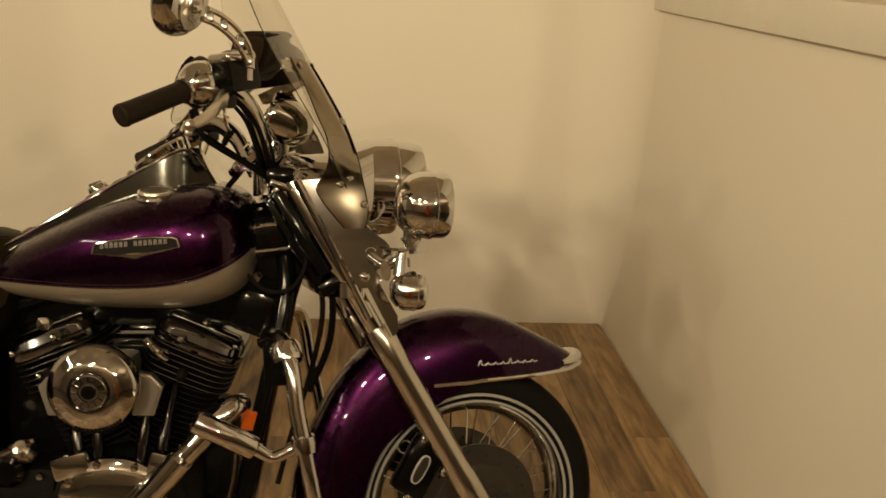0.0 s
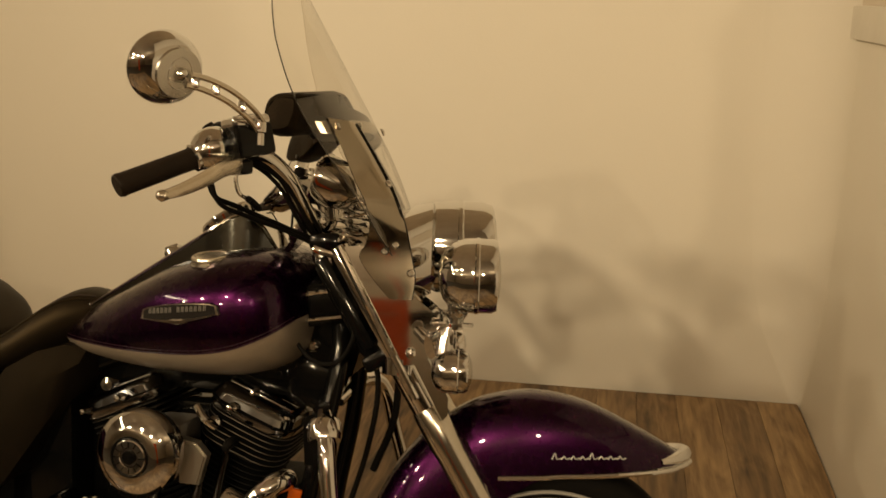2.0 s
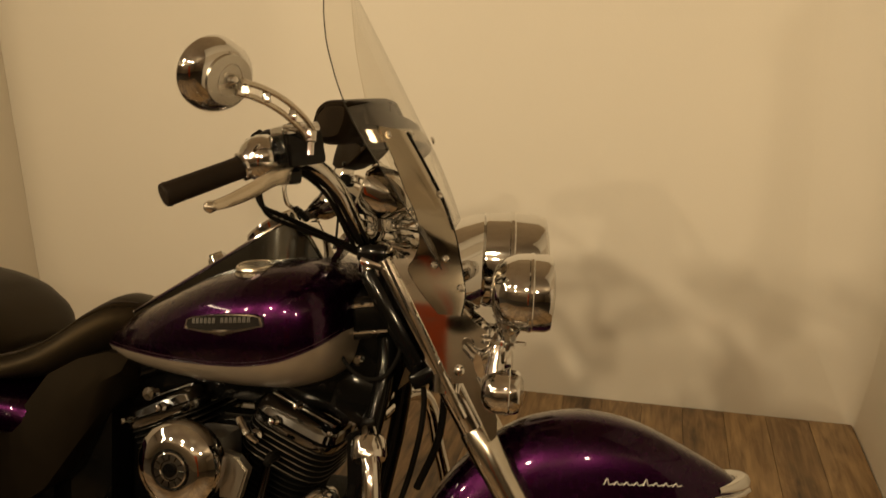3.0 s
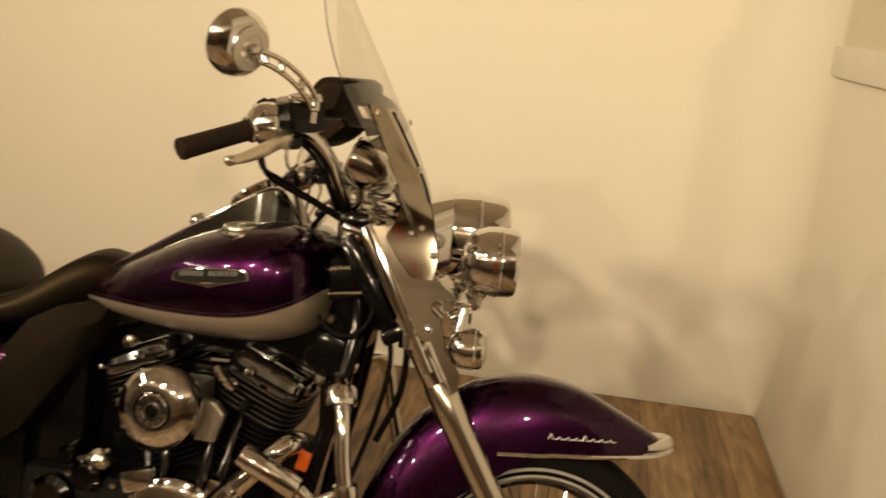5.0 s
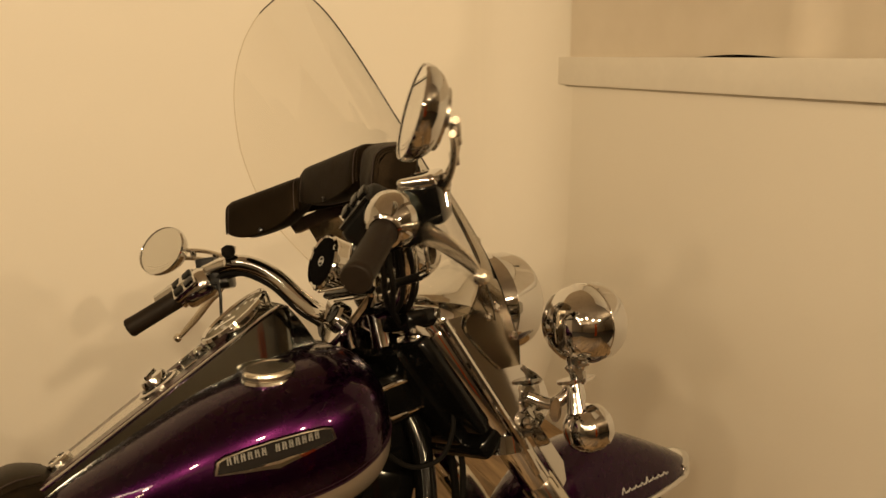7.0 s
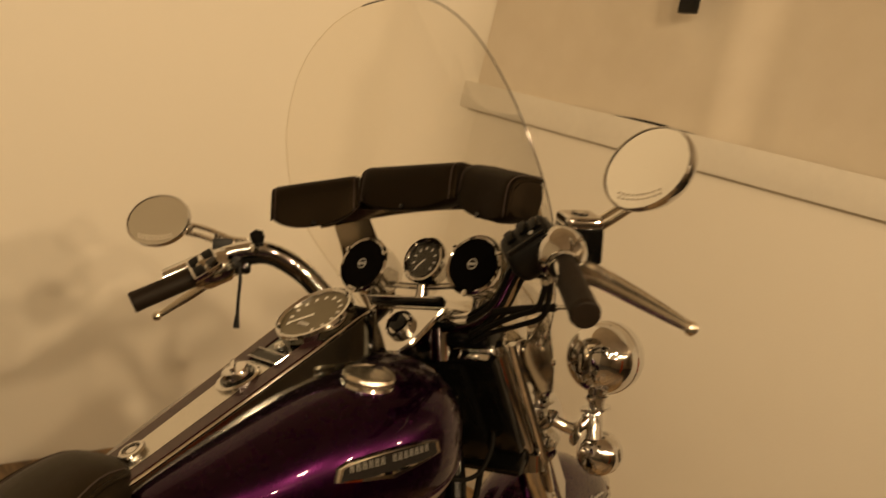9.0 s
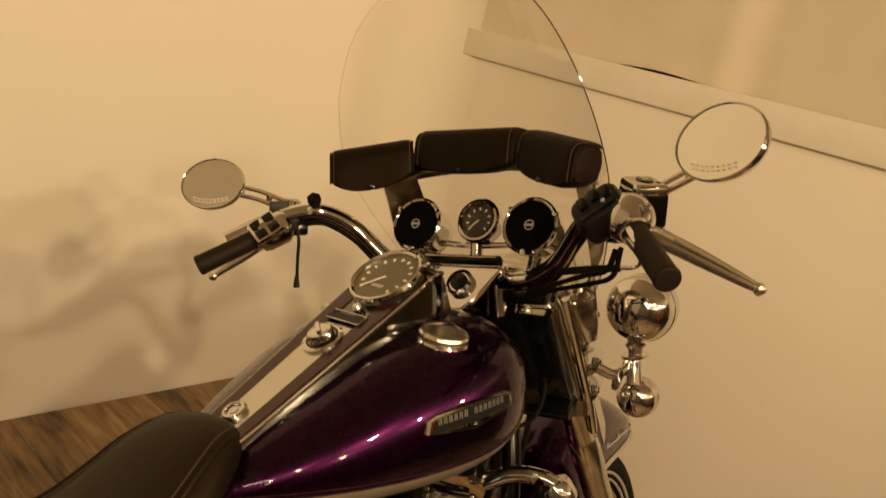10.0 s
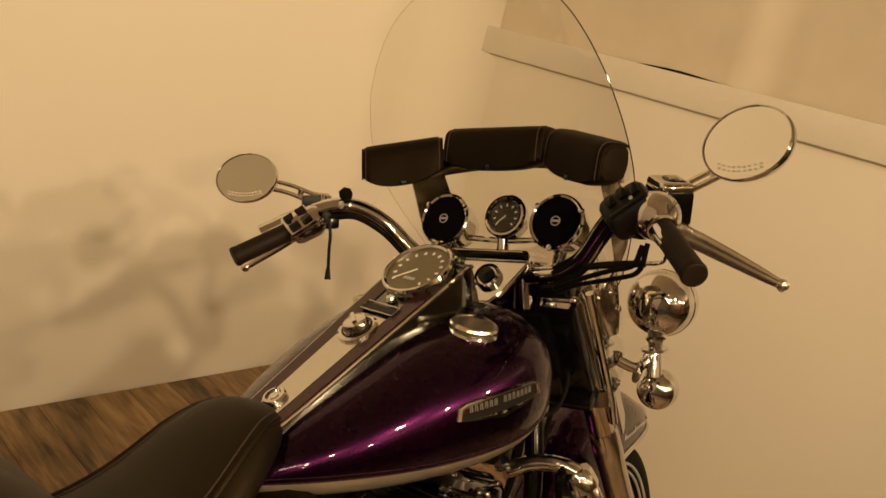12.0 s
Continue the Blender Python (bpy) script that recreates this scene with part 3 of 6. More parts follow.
def console_shape():
    rings = []
    for x, top, wide, low in smooth_table(CONSOLE, 4):
        flare = 0.06 * (top - low)
        rings.append([(x, -wide - flare, low), (x, -wide, top - 0.006), (x, -wide + 0.005, top), (x, 0, top + 0.0015), (x, wide - 0.005, top), (x, wide, top - 0.006), (x, wide + flare, low)])
    bm = loft(rings)
    for f in bm.faces:
        c = f.calc_center_median()
        if abs(f.normal.z) < 0.75:
            f.material_index = 1 if c.x > -0.06 else 2
    return bm


console = part("console", console_shape(), [BLACK, CHEEK, CHEEK], tank, "black tank console with chrome cheeks and a speedometer")
console.matrix_basis = pose(0, -0.003, 0)
for side in (1, -1):
    part("console_edge", tube([(x, -(wide - 0.001) * side, top - 0.001) for x, top, wide, low in smooth_table(CONSOLE, 4)[:26]], 0.0026, 8, smooth=False), CHROME, console, "chrome edge strip")
    part("console_edge", tube([(x, -(wide + 0.041 * (top - low) + 0.001) * side, low + 0.32 * (top - low)) for x, top, wide, low in smooth_table(CONSOLE, 4)[:16]], 0.0020, 8, smooth=False), CHROME, console)
part("console_front", loft([[(x, -wide * 0.72, top + 0.002), (x, wide * 0.72, top + 0.002), (x, wide * 0.72, top - 0.01), (x, -wide * 0.72, top - 0.01)] for x, top, wide, low in smooth_table(CONSOLE, 4)[24:]]), CHROME, console, "chrome front of the console")


def console_strip(name, a, b, y0, y1, lift, mat, label=""):
    rings = []
    for k in range(17):
        x = a + (b - a) * k / 16
        z, wide, _ = interp(x, smooth_table(CONSOLE, 4))
        rings.append([(x, y0 * wide, z + 0.0005), (x, y0 * wide, z + lift), (x, y1 * wide, z + lift), (x, y1 * wide, z + 0.0005)])
    return part(name, loft(rings), mat, console, label)


console_strip("painted_band", -0.335, -0.050, -0.93, -0.50, 0.0032, BANDS, "dark purple painted band")
console_strip("painted_band", -0.335, -0.050, 0.50, 0.93, 0.0032, BANDS, "dark purple painted band")
console_strip("insert", -0.335, -0.118, -0.48, 0.48, 0.0036, STEEL, "brushed steel insert")
SLOPE = Vector((-0.49, 0, 0.87)).normalized()
cover_plate = part("warning_light_panel", plate([(-0.009, -0.038), (0.009, -0.038), (0.009, 0.038), (-0.009, 0.038)], 0.0015, facing((-0.103, 0, 1.0520), SLOPE, (1, 0, 0)) @ pose(0, 0, 0, 0, 0, 90)), BLACK, console, "black strip with warning lights")
part("panel_rim", tube([Vector((-0.103, 0, 1.0535)) + Vector(p) for p in ((-0.009, -0.038, -0.004), (-0.009, 0.038, -0.004), (0.009, 0.038, 0.006), (0.009, -0.038, 0.006), (-0.009, -0.038, -0.004))], 0.0012, 6, smooth=False), CHROME, cover_plate)
part("console_screw", lathe([(0.0, 0.0), (0.008, 0.0), (0.009, 0.006), (0.006, 0.011), (0.0, 0.012)], (-0.082, -0.004, 1.064), SLOPE, 16), CHROME, console)
lock = part("ignition_dial", lathe([(0.034, 0.0), (0.034, 0.005), (0.030, 0.007), (0.026, 0.006), (0.022, 0.007), (0.021, 0.016), (0.019, 0.020), (0.012, 0.0225), (0.0, 0.0225)], (-0.148, 0, 1.023), SLOPE, 36), CHROME, console, "round chrome key dial")
part("dial_ring", ring_bar(Vector((-0.148, 0, 1.023)) + SLOPE * 0.006, SLOPE, 0.0245, 0.0022, 36, 8), BLACK, lock)
part("dial_grip", block((0.030, 0.008, 0.008), facing(Vector((-0.148, 0, 1.023)) + SLOPE * 0.024, SLOPE, (0, 1, 0)) @ pose(0, 0, 0, 0, 0, 55), 0.003), CHROME, lock)
bolt = part("console_bolt", lathe([(0.0, 0.0), (0.019, 0.0), (0.0195, 0.006), (0.017, 0.009), (0.013, 0.010), (0.012, 0.005), (0.007, 0.004), (0.007, 0.008), (0.0, 0.008)], (-0.298, 0.006, 0.934), SLOPE, 28), CHROME, console, "round chrome console bolt")

SP_O, SP_N = Vector((-0.018, 0, 1.108)), Vector((-0.56, 0, 0.83)).normalized()
speedo = part("speedometer", lathe([(0.052, -0.030), (0.061, -0.010), (0.0640, 0.0), (0.0655, 0.007), (0.0635, 0.012), (0.060, 0.0130), (0.0565, 0.010), (0.0560, 0.005)], SP_O, SP_N, 48), CHROME, console, "speedometer with chrome bezel")
part("dial", lathe([(0.0, 0.0045), (0.0570, 0.005), (0.0570, 0.002), (0.0, 0.002)], SP_O, SP_N, 40), DIAL_GLARE, speedo)
SP_M = facing(SP_O + SP_N * 0.0062, SP_N, (1, 0, 0))
for k in range(13):
    a = radians(225 - 270 * k / 12)
    part("dial_mark", block((0.0064, 0.0046, 0.0012), SP_M @ pose(0.044 * math.cos(a), 0.044 * math.sin(a), 0, 0, 0, math.degrees(a)), 0.0003), WHITE, speedo)
part("pointer", block((0.046, 0.0028, 0.0014), SP_M @ pose(-0.016, -0.016, 0.001, 0, 0, 225), 0.0004), WHITE, speedo)
part("odometer_window", block((0.026, 0.007, 0.0012), SP_M @ pose(0.0, -0.024, 0), 0.0004), GREY, speedo)

# ---- seat and rear ----
SEAT = [(-0.305, 0.921, 0.895, 0.022), (-0.325, 0.935, 0.866, 0.056), (-0.37, 0.944, 0.830, 0.092), (-0.42, 0.920, 0.795, 0.120), (-0.465, 0.884, 0.772, 0.136), (-0.51, 0.853, 0.758, 0.146), (-0.57, 0.826, 0.748, 0.158), (-0.64, 0.812, 0.744, 0.168), (-0.72, 0.815, 0.744, 0.174), (-0.79, 0.830, 0.748, 0.172), (-0.92, 0.862, 0.755, 0.170), (-1.15, 0.86, 0.780, 0.140), (-1.19, 0.85, 0.80, 0.10)]


def seat_shape(grow=0.0):
    rings = []
    for x, top, low, wide in smooth_table(SEAT, 4):
        ring = []
        for k in range(28):
            a = 2 * math.pi * k / 28
            c, s = math.cos(a), math.sin(a)
            mid, h = (top + low) / 2, (top - low) / 2
            ring.append((x, (wide + grow) * math.copysign(abs(c) ** 0.88, c), mid + (h + grow) * math.copysign(abs(s) ** 0.92, s)))
        rings.append(ring)
    return loft(rings)


seat = part("seat", seat_shape(), LEATHER, bike, "black leather two-up seat with stitched seams", angle=50)
for side in (1, -1):
    for out, r, mat in ((0.0, 0.0036, LEATHER), (0.012, 0.0012, THREAD)):
        pts = []
        for x, top, low, wide in smooth_table(SEAT, 3)[3:30]:
            w = wide * 0.80 - out
            pts.append((x, -w * side, top - (top - low) / 2 * (1 - (1 - (w / wide) ** 2.27) ** 0.46) + 0.001))
        part("seam" if mat is THREAD else "piping", tube(pts, r, 6, smooth=False), mat, seat)

PILLION = [(-0.600, 0.832, 0.79, 0.090), (-0.615, 0.862, 0.79, 0.132), (-0.640, 0.896, 0.79, 0.158), (-0.675, 0.926, 0.79, 0.170), (-0.725, 0.955, 0.79, 0.176), (-0.82, 0.976, 0.80, 0.174), (-0.92, 0.980, 0.80, 0.168), (-1.02, 0.974, 0.81, 0.160), (-1.14, 0.952, 0.83, 0.140), (-1.19, 0.91, 0.86, 0.10)]
rings = []
for x, top, low, wide in smooth_table(PILLION, 4):
    rings.append([(x, wide * u, (top + low) / 2 + (top - low) / 2 * v) for u, v in oval(1, 1, 28, 2.8)])
part("pillion", loft(rings), LEATHER, seat, "raised black passenger seat", angle=50)
rings = []
for x, w, z in ((-0.86, 0.165, 0.655), (-0.80, 0.176, 0.675), (-0.66, 0.182, 0.690), (-0.54, 0.180, 0.690), (-0.47, 0.172, 0.680), (-0.45, 0.16, 0.665)):
    rings.append([(x, w * u, z + 0.055 * v) for u, v in oval(1, 1, 24, 3.5)])
part("side_panel", loft(rings), PURPLE, bike, "deep purple side panel below the seat", angle=50)

part("side_cover", loft([[(x, s * (w + b), z) for s, b, z in ((-1, 0.0, lo), (-1, 0.02, (lo + hi) / 2), (-1, -0.01, hi), (1, -0.01, hi), (1, 0.02, (lo + hi) / 2), (1, 0.0, lo))] for x, lo, hi, w in ((-0.60, 0.46, 0.64, 0.165), (-0.52, 0.50, 0.70, 0.176), (-0.45, 0.55, 0.79, 0.172), (-0.39, 0.64, 0.825, 0.155), (-0.34, 0.72, 0.838, 0.13), (-0.30, 0.775, 0.83, 0.11))]), GRAINED, bike, "black leather-grained side cover", angle=50)


def rear_fender():
    rings = []
    for k in range(15):
        a = radians(25 + 130 * k / 14)
        cx, cz, r = -0.93, 0.325, 0.40
        ring = []
        for j in range(11):
            b = -math.pi / 2 + math.pi * j / 10
            ring.append((cx + math.cos(a) * (r + 0.035 * math.cos(b)), 0.105 * math.sin(b), cz + math.sin(a) * (r + 0.035 * math.cos(b))))
        for j in range(10, -1, -1):
            b = -math.pi / 2 + math.pi * j / 10
            ring.append((cx + math.cos(a) * (r - 0.012 + 0.03 * math.cos(b)), 0.098 * math.sin(b), cz + math.sin(a) * (r - 0.012 + 0.03 * math.cos(b))))
        rings.append(ring)
    return loft(rings)


part("rear_fender", rear_fender(), PURPLE, bike, "purple rear fender", angle=50)


def saddlebag(side):
    rings = []
    for x, lo, hi in ((-0.60, 0.50, 0.72), (-0.62, 0.44, 0.745), (-0.70, 0.40, 0.752), (-0.95, 0.38, 0.745), (-1.20, 0.40, 0.73), (-1.28, 0.46, 0.70)):
        ring = []
        for u, v in oval(0.09, 0.5, 20, 4.5):
            ring.append((x, -(0.265 + u) * side, (lo + hi) / 2 + v * (hi - lo)))
        rings.append(ring)
    bag = part("saddlebag", loft(rings), PURPLE, bike, "purple hard saddlebag", angle=45)
    part("lid_seam", tube([(x, -(0.357) * side, 0.665) for x in (-0.66, -0.95, -1.22)], 0.003, 6, smooth=False), BLACK, bag)


saddlebag(1)
saddlebag(-1)


def wheel(name, x, z, radius, steer, mat_wall=True):
    tyre = []
    r = radius
    for a, w in ((r - 0.092, 0.040), (r - 0.075, 0.056), (r - 0.045, 0.064), (r - 0.022, 0.060), (r - 0.006, 0.042), (r, 0.018)):
        tyre.append((a, w))
    prof = [(a, -w) for a, w in tyre] + [(a, w) for a, w in tyre[::-1]] + [(tyre[0][0], -tyre[0][1])]
    hub = part(name, lathe([(0.0, -0.075), (0.032, -0.075), (0.036, -0.06), (0.034, 0.06), (0.032, 0.075), (0.0, 0.075)], (x, 0, z), (0, 1, 0), 28), CHROME, bike, "laced spoke wheel with whitewall tyre", steer)
    part("tyre", lathe(prof, (x, 0, z), (0, 1, 0), 72), RUBBER, hub, "black tyre", angle=50)
    for s in (1, -1):
        if mat_wall:
            part("whitewall", ring_bar((x, 0.0605 * s, z), (0, 1, 0), r - 0.066, 0.0040, 72, 6), WHITEWALL, hub)
            part("whitewall", ring_bar((x, 0.056 * s, z), (0, 1, 0), r - 0.082, 0.0035, 72, 6), WHITEWALL, hub)
    rim_r = r - 0.092
    part("rim", lathe([(rim_r + 0.008, -0.045), (rim_r, -0.046), (rim_r - 0.014, -0.030), (rim_r - 0.022, 0.0), (rim_r - 0.014, 0.030), (rim_r, 0.046), (rim_r + 0.008, 0.045), (rim_r + 0.002, 0.0), (rim_r + 0.008, -0.045)], (x, 0, z), (0, 1, 0), 72), CHROME, hub, angle=50)
    for k in range(40):
        a0 = 2 * math.pi * k / 40
        s = 1 if k % 2 else -1
        lean = 0.55 * (1 if (k // 2) % 2 else -1)
        p = Vector((x + 0.034 * math.cos(a0 + lean), 0.05 * s, z + 0.034 * math.sin(a0 + lean)))
        q = Vector((x + (rim_r - 0.016) * math.cos(a0), 0.012 * s, z + (rim_r - 0.016) * math.sin(a0)))
        part("spoke", tube([p, q], 0.0019, 6), CHROME, hub)
    for s in (1, -1):
        disc = part("brake_disc", lathe([(0.145, -0.0025), (0.145, 0.0025), (0.092, 0.0025), (0.092, -0.0025), (0.145, -0.0025)], (x, 0.082 * s, z), (0, 1, 0), 56), DISC, hub, "drilled steel brake disc")
        part("disc_carrier", lathe([(0.100, -0.002), (0.100, 0.002), (0.06, 0.004), (0.03, 0.006), (0.03, -0.006), (0.06, -0.004), (0.100, -0.002)], (x, 0.084 * s, z), (0, 1, 0), 40), DISC, disc)
        for k in range(18):
            a = 2 * math.pi * k / 18
            rr = 0.107 + 0.012 * (k % 3)
            if k < 5:
                b = 2 * math.pi * k / 5 + 0.4
                part("carrier_slot", block((0.034, 0.014, 0.016), pose(x + 0.068 * math.cos(b), 0.084 * s, z + 0.068 * math.sin(b)) @ Matrix.Rotation(-b, 4, "Y"), 0.004), DARK, disc)
            part("vent_hole", lathe([(0.0, -0.0035), (0.0045, -0.0035), (0.0045, 0.0035), (0.0, 0.0035)], (x + rr * math.cos(a), 0.082 * s, z + rr * math.sin(a)), (0, 1, 0), 10), DARK, disc)
    return hub


AXLE_X, AXLE_Z, TYRE_R = 0.676, 0.326, 0.320
wheel("front_wheel", AXLE_X, AXLE_Z, TYRE_R, True)
wheel("rear_wheel", -0.93, 0.326, 0.320, False, False)

# front fender: crown line and lower edge, each point x, z
CROWN = [(0.262, 0.335), (0.275, 0.42), (0.305, 0.505), (0.355, 0.605), (0.42, 0.684), (0.50, 0.742), (0.575, 0.768), (0.655, 0.775), (0.75, 0.757), (0.85, 0.712), (0.925, 0.672), (0.962, 0.643)]
LOWER = [(0.405, 0.325), (0.418, 0.378), (0.432, 0.432), (0.462, 0.482), (0.508, 0.522), (0.562, 0.556), (0.606, 0.586), (0.66, 0.612), (0.76, 0.618), (0.85, 0.624), (0.92, 0.629), (0.955, 0.632)]
FEND_W = [0.074, 0.078, 0.081, 0.083, 0.085, 0.088, 0.089, 0.089, 0.086, 0.078, 0.055, 0.014]


def fender_ring(c, l, w, thin):
    ring = []
    c, l = Vector((c[0], 0, c[1])), Vector((l[0], 0, l[1]))
    for k in range(17):
        a = math.pi * k / 16
        u, v = math.cos(a), math.sin(a)
        ring.append(l + (c - l) * (abs(v) ** 0.62 if v > 0 else 0) + Vector((0, -w * math.copysign(abs(u) ** 0.72, u), 0)))
    inner = []
    for k in range(16, -1, -1):
        a = math.pi * k / 16
        u, v = math.cos(a), math.sin(a)
        inner.append(l + (c - l) * ((abs(v) ** 0.62 if v > 0 else 0) * (1 - thin)) + Vector((0, -(w - 0.003) * math.copysign(abs(u) ** 0.72, u), 0)))
    return ring + inner


def front_fender():
    rows = smooth_table([(c[0], c[1], l[0], l[1], w) for c, l, w in zip(CROWN, LOWER, FEND_W)], 4)
    return loft([fender_ring((r[0], r[1]), (r[2], r[3]), r[4], 0.03) for r in rows])


fender = part("front_fender", front_fender(), PURPLE, bike, "deep purple valanced front fender", True, angle=50)
FROWS = smooth_table([(l[0], l[1], w) for l, w in zip(LOWER, FEND_W)], 4)
for side in (1, -1):
    pts = [(x, -0.091 * side, z) for x, z in ((0.566, 0.612), (0.61, 0.614))] + [(x, -(w + 0.002) * side, z + 0.004) for x, z, w in FROWS if x > 0.655]
    part("fender_trim", tube(pts, 0.0055, 8, smooth=False), CHROME, fender, "chrome trim strip")
    word = []
    for k in range(8):
        x = 0.672 + 0.0185 * k
        word.append(((x, 0.0), (x + 0.006, 0.012 if k in (0, 4) else 0.006), (x + 0.010, 0.001), (x + 0.018, 0.003)))
    for stroke in word:
        part("script_stroke", tube([(x, -(0.0885 - 0.0015 + (0.002 if x < 0.75 else 0.0)) * side, 0.652 + h + 0.03 * (x - 0.67)) for x, h in stroke], 0.0014, 6), GREY, fender)
part("fender_tip", tube([(0.895, -0.064, 0.648), (0.940, -0.036, 0.654), (0.958, 0, 0.656), (0.940, 0.036, 0.654), (0.895, 0.064, 0.648)], [0.006, 0.013, 0.016, 0.013, 0.006], 12), CHROME, fender, "chrome fender tip")
part("fender_bumper", tube([(0.885, -0.070, 0.631), (0.945, -0.036, 0.637), (0.970, 0, 0.639), (0.945, 0.036, 0.637), (0.885, 0.070, 0.631)], 0.0065, 10), CHROME, fender)

# ---- front fork, nacelle, lamps ----
for side in (1, -1):
    y = -0.128 * side
    top, low = Vector((0.245, y, 1.045)), Vector((0.655, y, 0.362))
    way = (low - top).normalized()
    leg = part("fork_leg", lathe([(0.0, 0.0), (0.027, 0.0), (0.0285, 0.006), (0.0285, 0.34), (0.026, 0.345)], top, way, 28), CHROME, bike, "chrome fork cover tube", True)
    part("fork_slider", lathe([(0.026, 0.335), (0.031, 0.345), (0.032, 0.42), (0.030, 0.44), (0.0295, 0.70), (0.033, 0.74), (0.034, 0.81), (0.024, 0.835), (0.0, 0.84)], top, way, 28), POLISHED, leg, "polished lower fork leg")
    part("fork_cap", lathe([(0.0, -0.030), (0.014, -0.030), (0.016, -0.022), (0.024, -0.018), (0.026, 0.0), (0.0, 0.0)], top, way, 24), CHROME, leg)
    part("axle_nut", lathe([(0.0, 0.0), (0.020, 0.0), (0.022, 0.012), (0.014, 0.022), (0.0, 0.024)], (AXLE_X, y - 0.010 * side, AXLE_Z), (0, -side, 0), 16), CHROME, leg)
    caliper = part("brake_caliper", block((0.082, 0.05, 0.135), pose(0.530, -0.104 * side, 0.437, 0, 30, 0), 0.018), BLACK, leg, "black brake caliper")
    part("caliper_badge", plate(oval(0.014, 0.034, 24, 2.6), 0.003, facing((0.527, -0.1305 * side, 0.437), (0, -side, 0)) @ pose(0, 0, 0, 0, 0, -30 * side), 0.001), GREY, caliper)
    part("badge_inlay", plate(oval(0.0105, 0.0305, 24, 2.6), 0.003, facing((0.527, -0.1318 * side, 0.437), (0, -side, 0)) @ pose(0, 0, 0, 0, 0, -30 * side), 0.0005), DISC, caliper)
    for dx, dz in ((0.006, 0.068), (-0.034, -0.062), (0.052, -0.010)):
        part("caliper_bolt", lathe([(0.0, 0.0), (0.010, 0.0), (0.010, 0.012), (0.006, 0.016), (0.0, 0.016)], (0.530 + dx, -0.122 * side, 0.437 + dz), (0, -side, 0), 10), CHROME, caliper)
    # flat side panel of the nacelle that wraps the fork
    rear = curve_points([(0.246, 0, 1.058), (0.306, 0, 0.948), (0.366, 0, 0.838)], 9)
    front = curve_points([(0.300, 0, 1.062), (0.345, 0, 1.020), (0.398, 0, 0.962), (0.440, 0, 0.928), (0.447, 0, 0.880), (0.418, 0, 0.850), (0.392, 0, 0.838)], 3)
    rows = []
    for p, q in zip(rear, front):
        row = [p.lerp(q, u / 8) for u in range(9)]
        outer = [(v.x, -0.164 * side, v.z) for k, v in enumerate(row)]
        rows.append(outer + [(x, y + 0.004 * side, z) for x, y, z in outer[::-1]])
    side_panel = part("nacelle_side", loft(rows), CHROME, bike, "mirror-bright chrome nacelle side panel", True, angle=40)
    part("panel_roll", tube([(0.246, -0.166 * side, 1.058), (0.366, -0.166 * side, 0.838), (0.40, -0.160 * side, 0.775)], 0.008, 10, smooth=False), CHROME, side_panel)
    part("panel_bolt", lathe([(0.0, 0.0), (0.010, 0.0), (0.010, 0.006), (0.006, 0.010), (0.0, 0.011)], (0.388, -0.166 * side, 0.862), (0, -side, 0), 12), CHROME, side_panel)
    part("fork_skirt", loft([[(0.366 + u * c[0] , -(0.128 + v * 1.0) * side, 0.838 + c[1]) for u, v in oval(0.034, 0.038, 16)] for c in ((1.0, 0.01), (1.0, -0.02))]), CHROME, side_panel)
    part("lower_cover", plate([(0.392, 0.846), (0.420, 0.850), (0.462, 0.778), (0.462, 0.745), (0.452, 0.735)], 0.004, facing((0, -0.160 * side, 0), (0, -1, 0), (0, 0, 1)), 0.001), CHROME, side_panel)

# nacelle: the chrome shell behind and round the headlight
def nacelle():
    rings = []
    for x, zc, rz, ry in ((0.205, 1.085, 0.020, 0.060), (0.225, 1.075, 0.045, 0.105), (0.265, 1.055, 0.070, 0.135), (0.32, 1.035, 0.090, 0.150), (0.38, 1.050, 0.100, 0.125), (0.42, 1.066, 0.097, 0.100)):
        rings.append([(x, ry * u, zc + rz * v) for u, v in oval(1, 1, 36, 2.4)])
    return loft(rings)


part("nacelle", nacelle(), CHROME, bike, "chrome headlight nacelle", True, angle=45)
HL = Vector((0.395, 0, 1.067))
head = part("headlight", lathe([(0.0, 0.0), (0.06, 0.0), (0.085, 0.012), (0.0955, 0.035), (0.098, 0.075), (0.100, 0.078), (0.100, 0.085), (0.097, 0.088), (0.096, 0.130), (0.091, 0.146), (0.084, 0.150), (0.082, 0.140)], HL, (1, 0, 0), 48), CHROME, bike, "large chrome headlight with a trim ring", True)
part("headlight_lens", lathe([(0.083, 0.143), (0.06, 0.155), (0.0, 0.162)], HL, (1, 0, 0), 40), LENS, head)
part("reflector", lathe([(0.083, 0.141), (0.06, 0.09), (0.02, 0.06), (0.0, 0.058)], HL, (1, 0, 0), 40), CHROME, head)

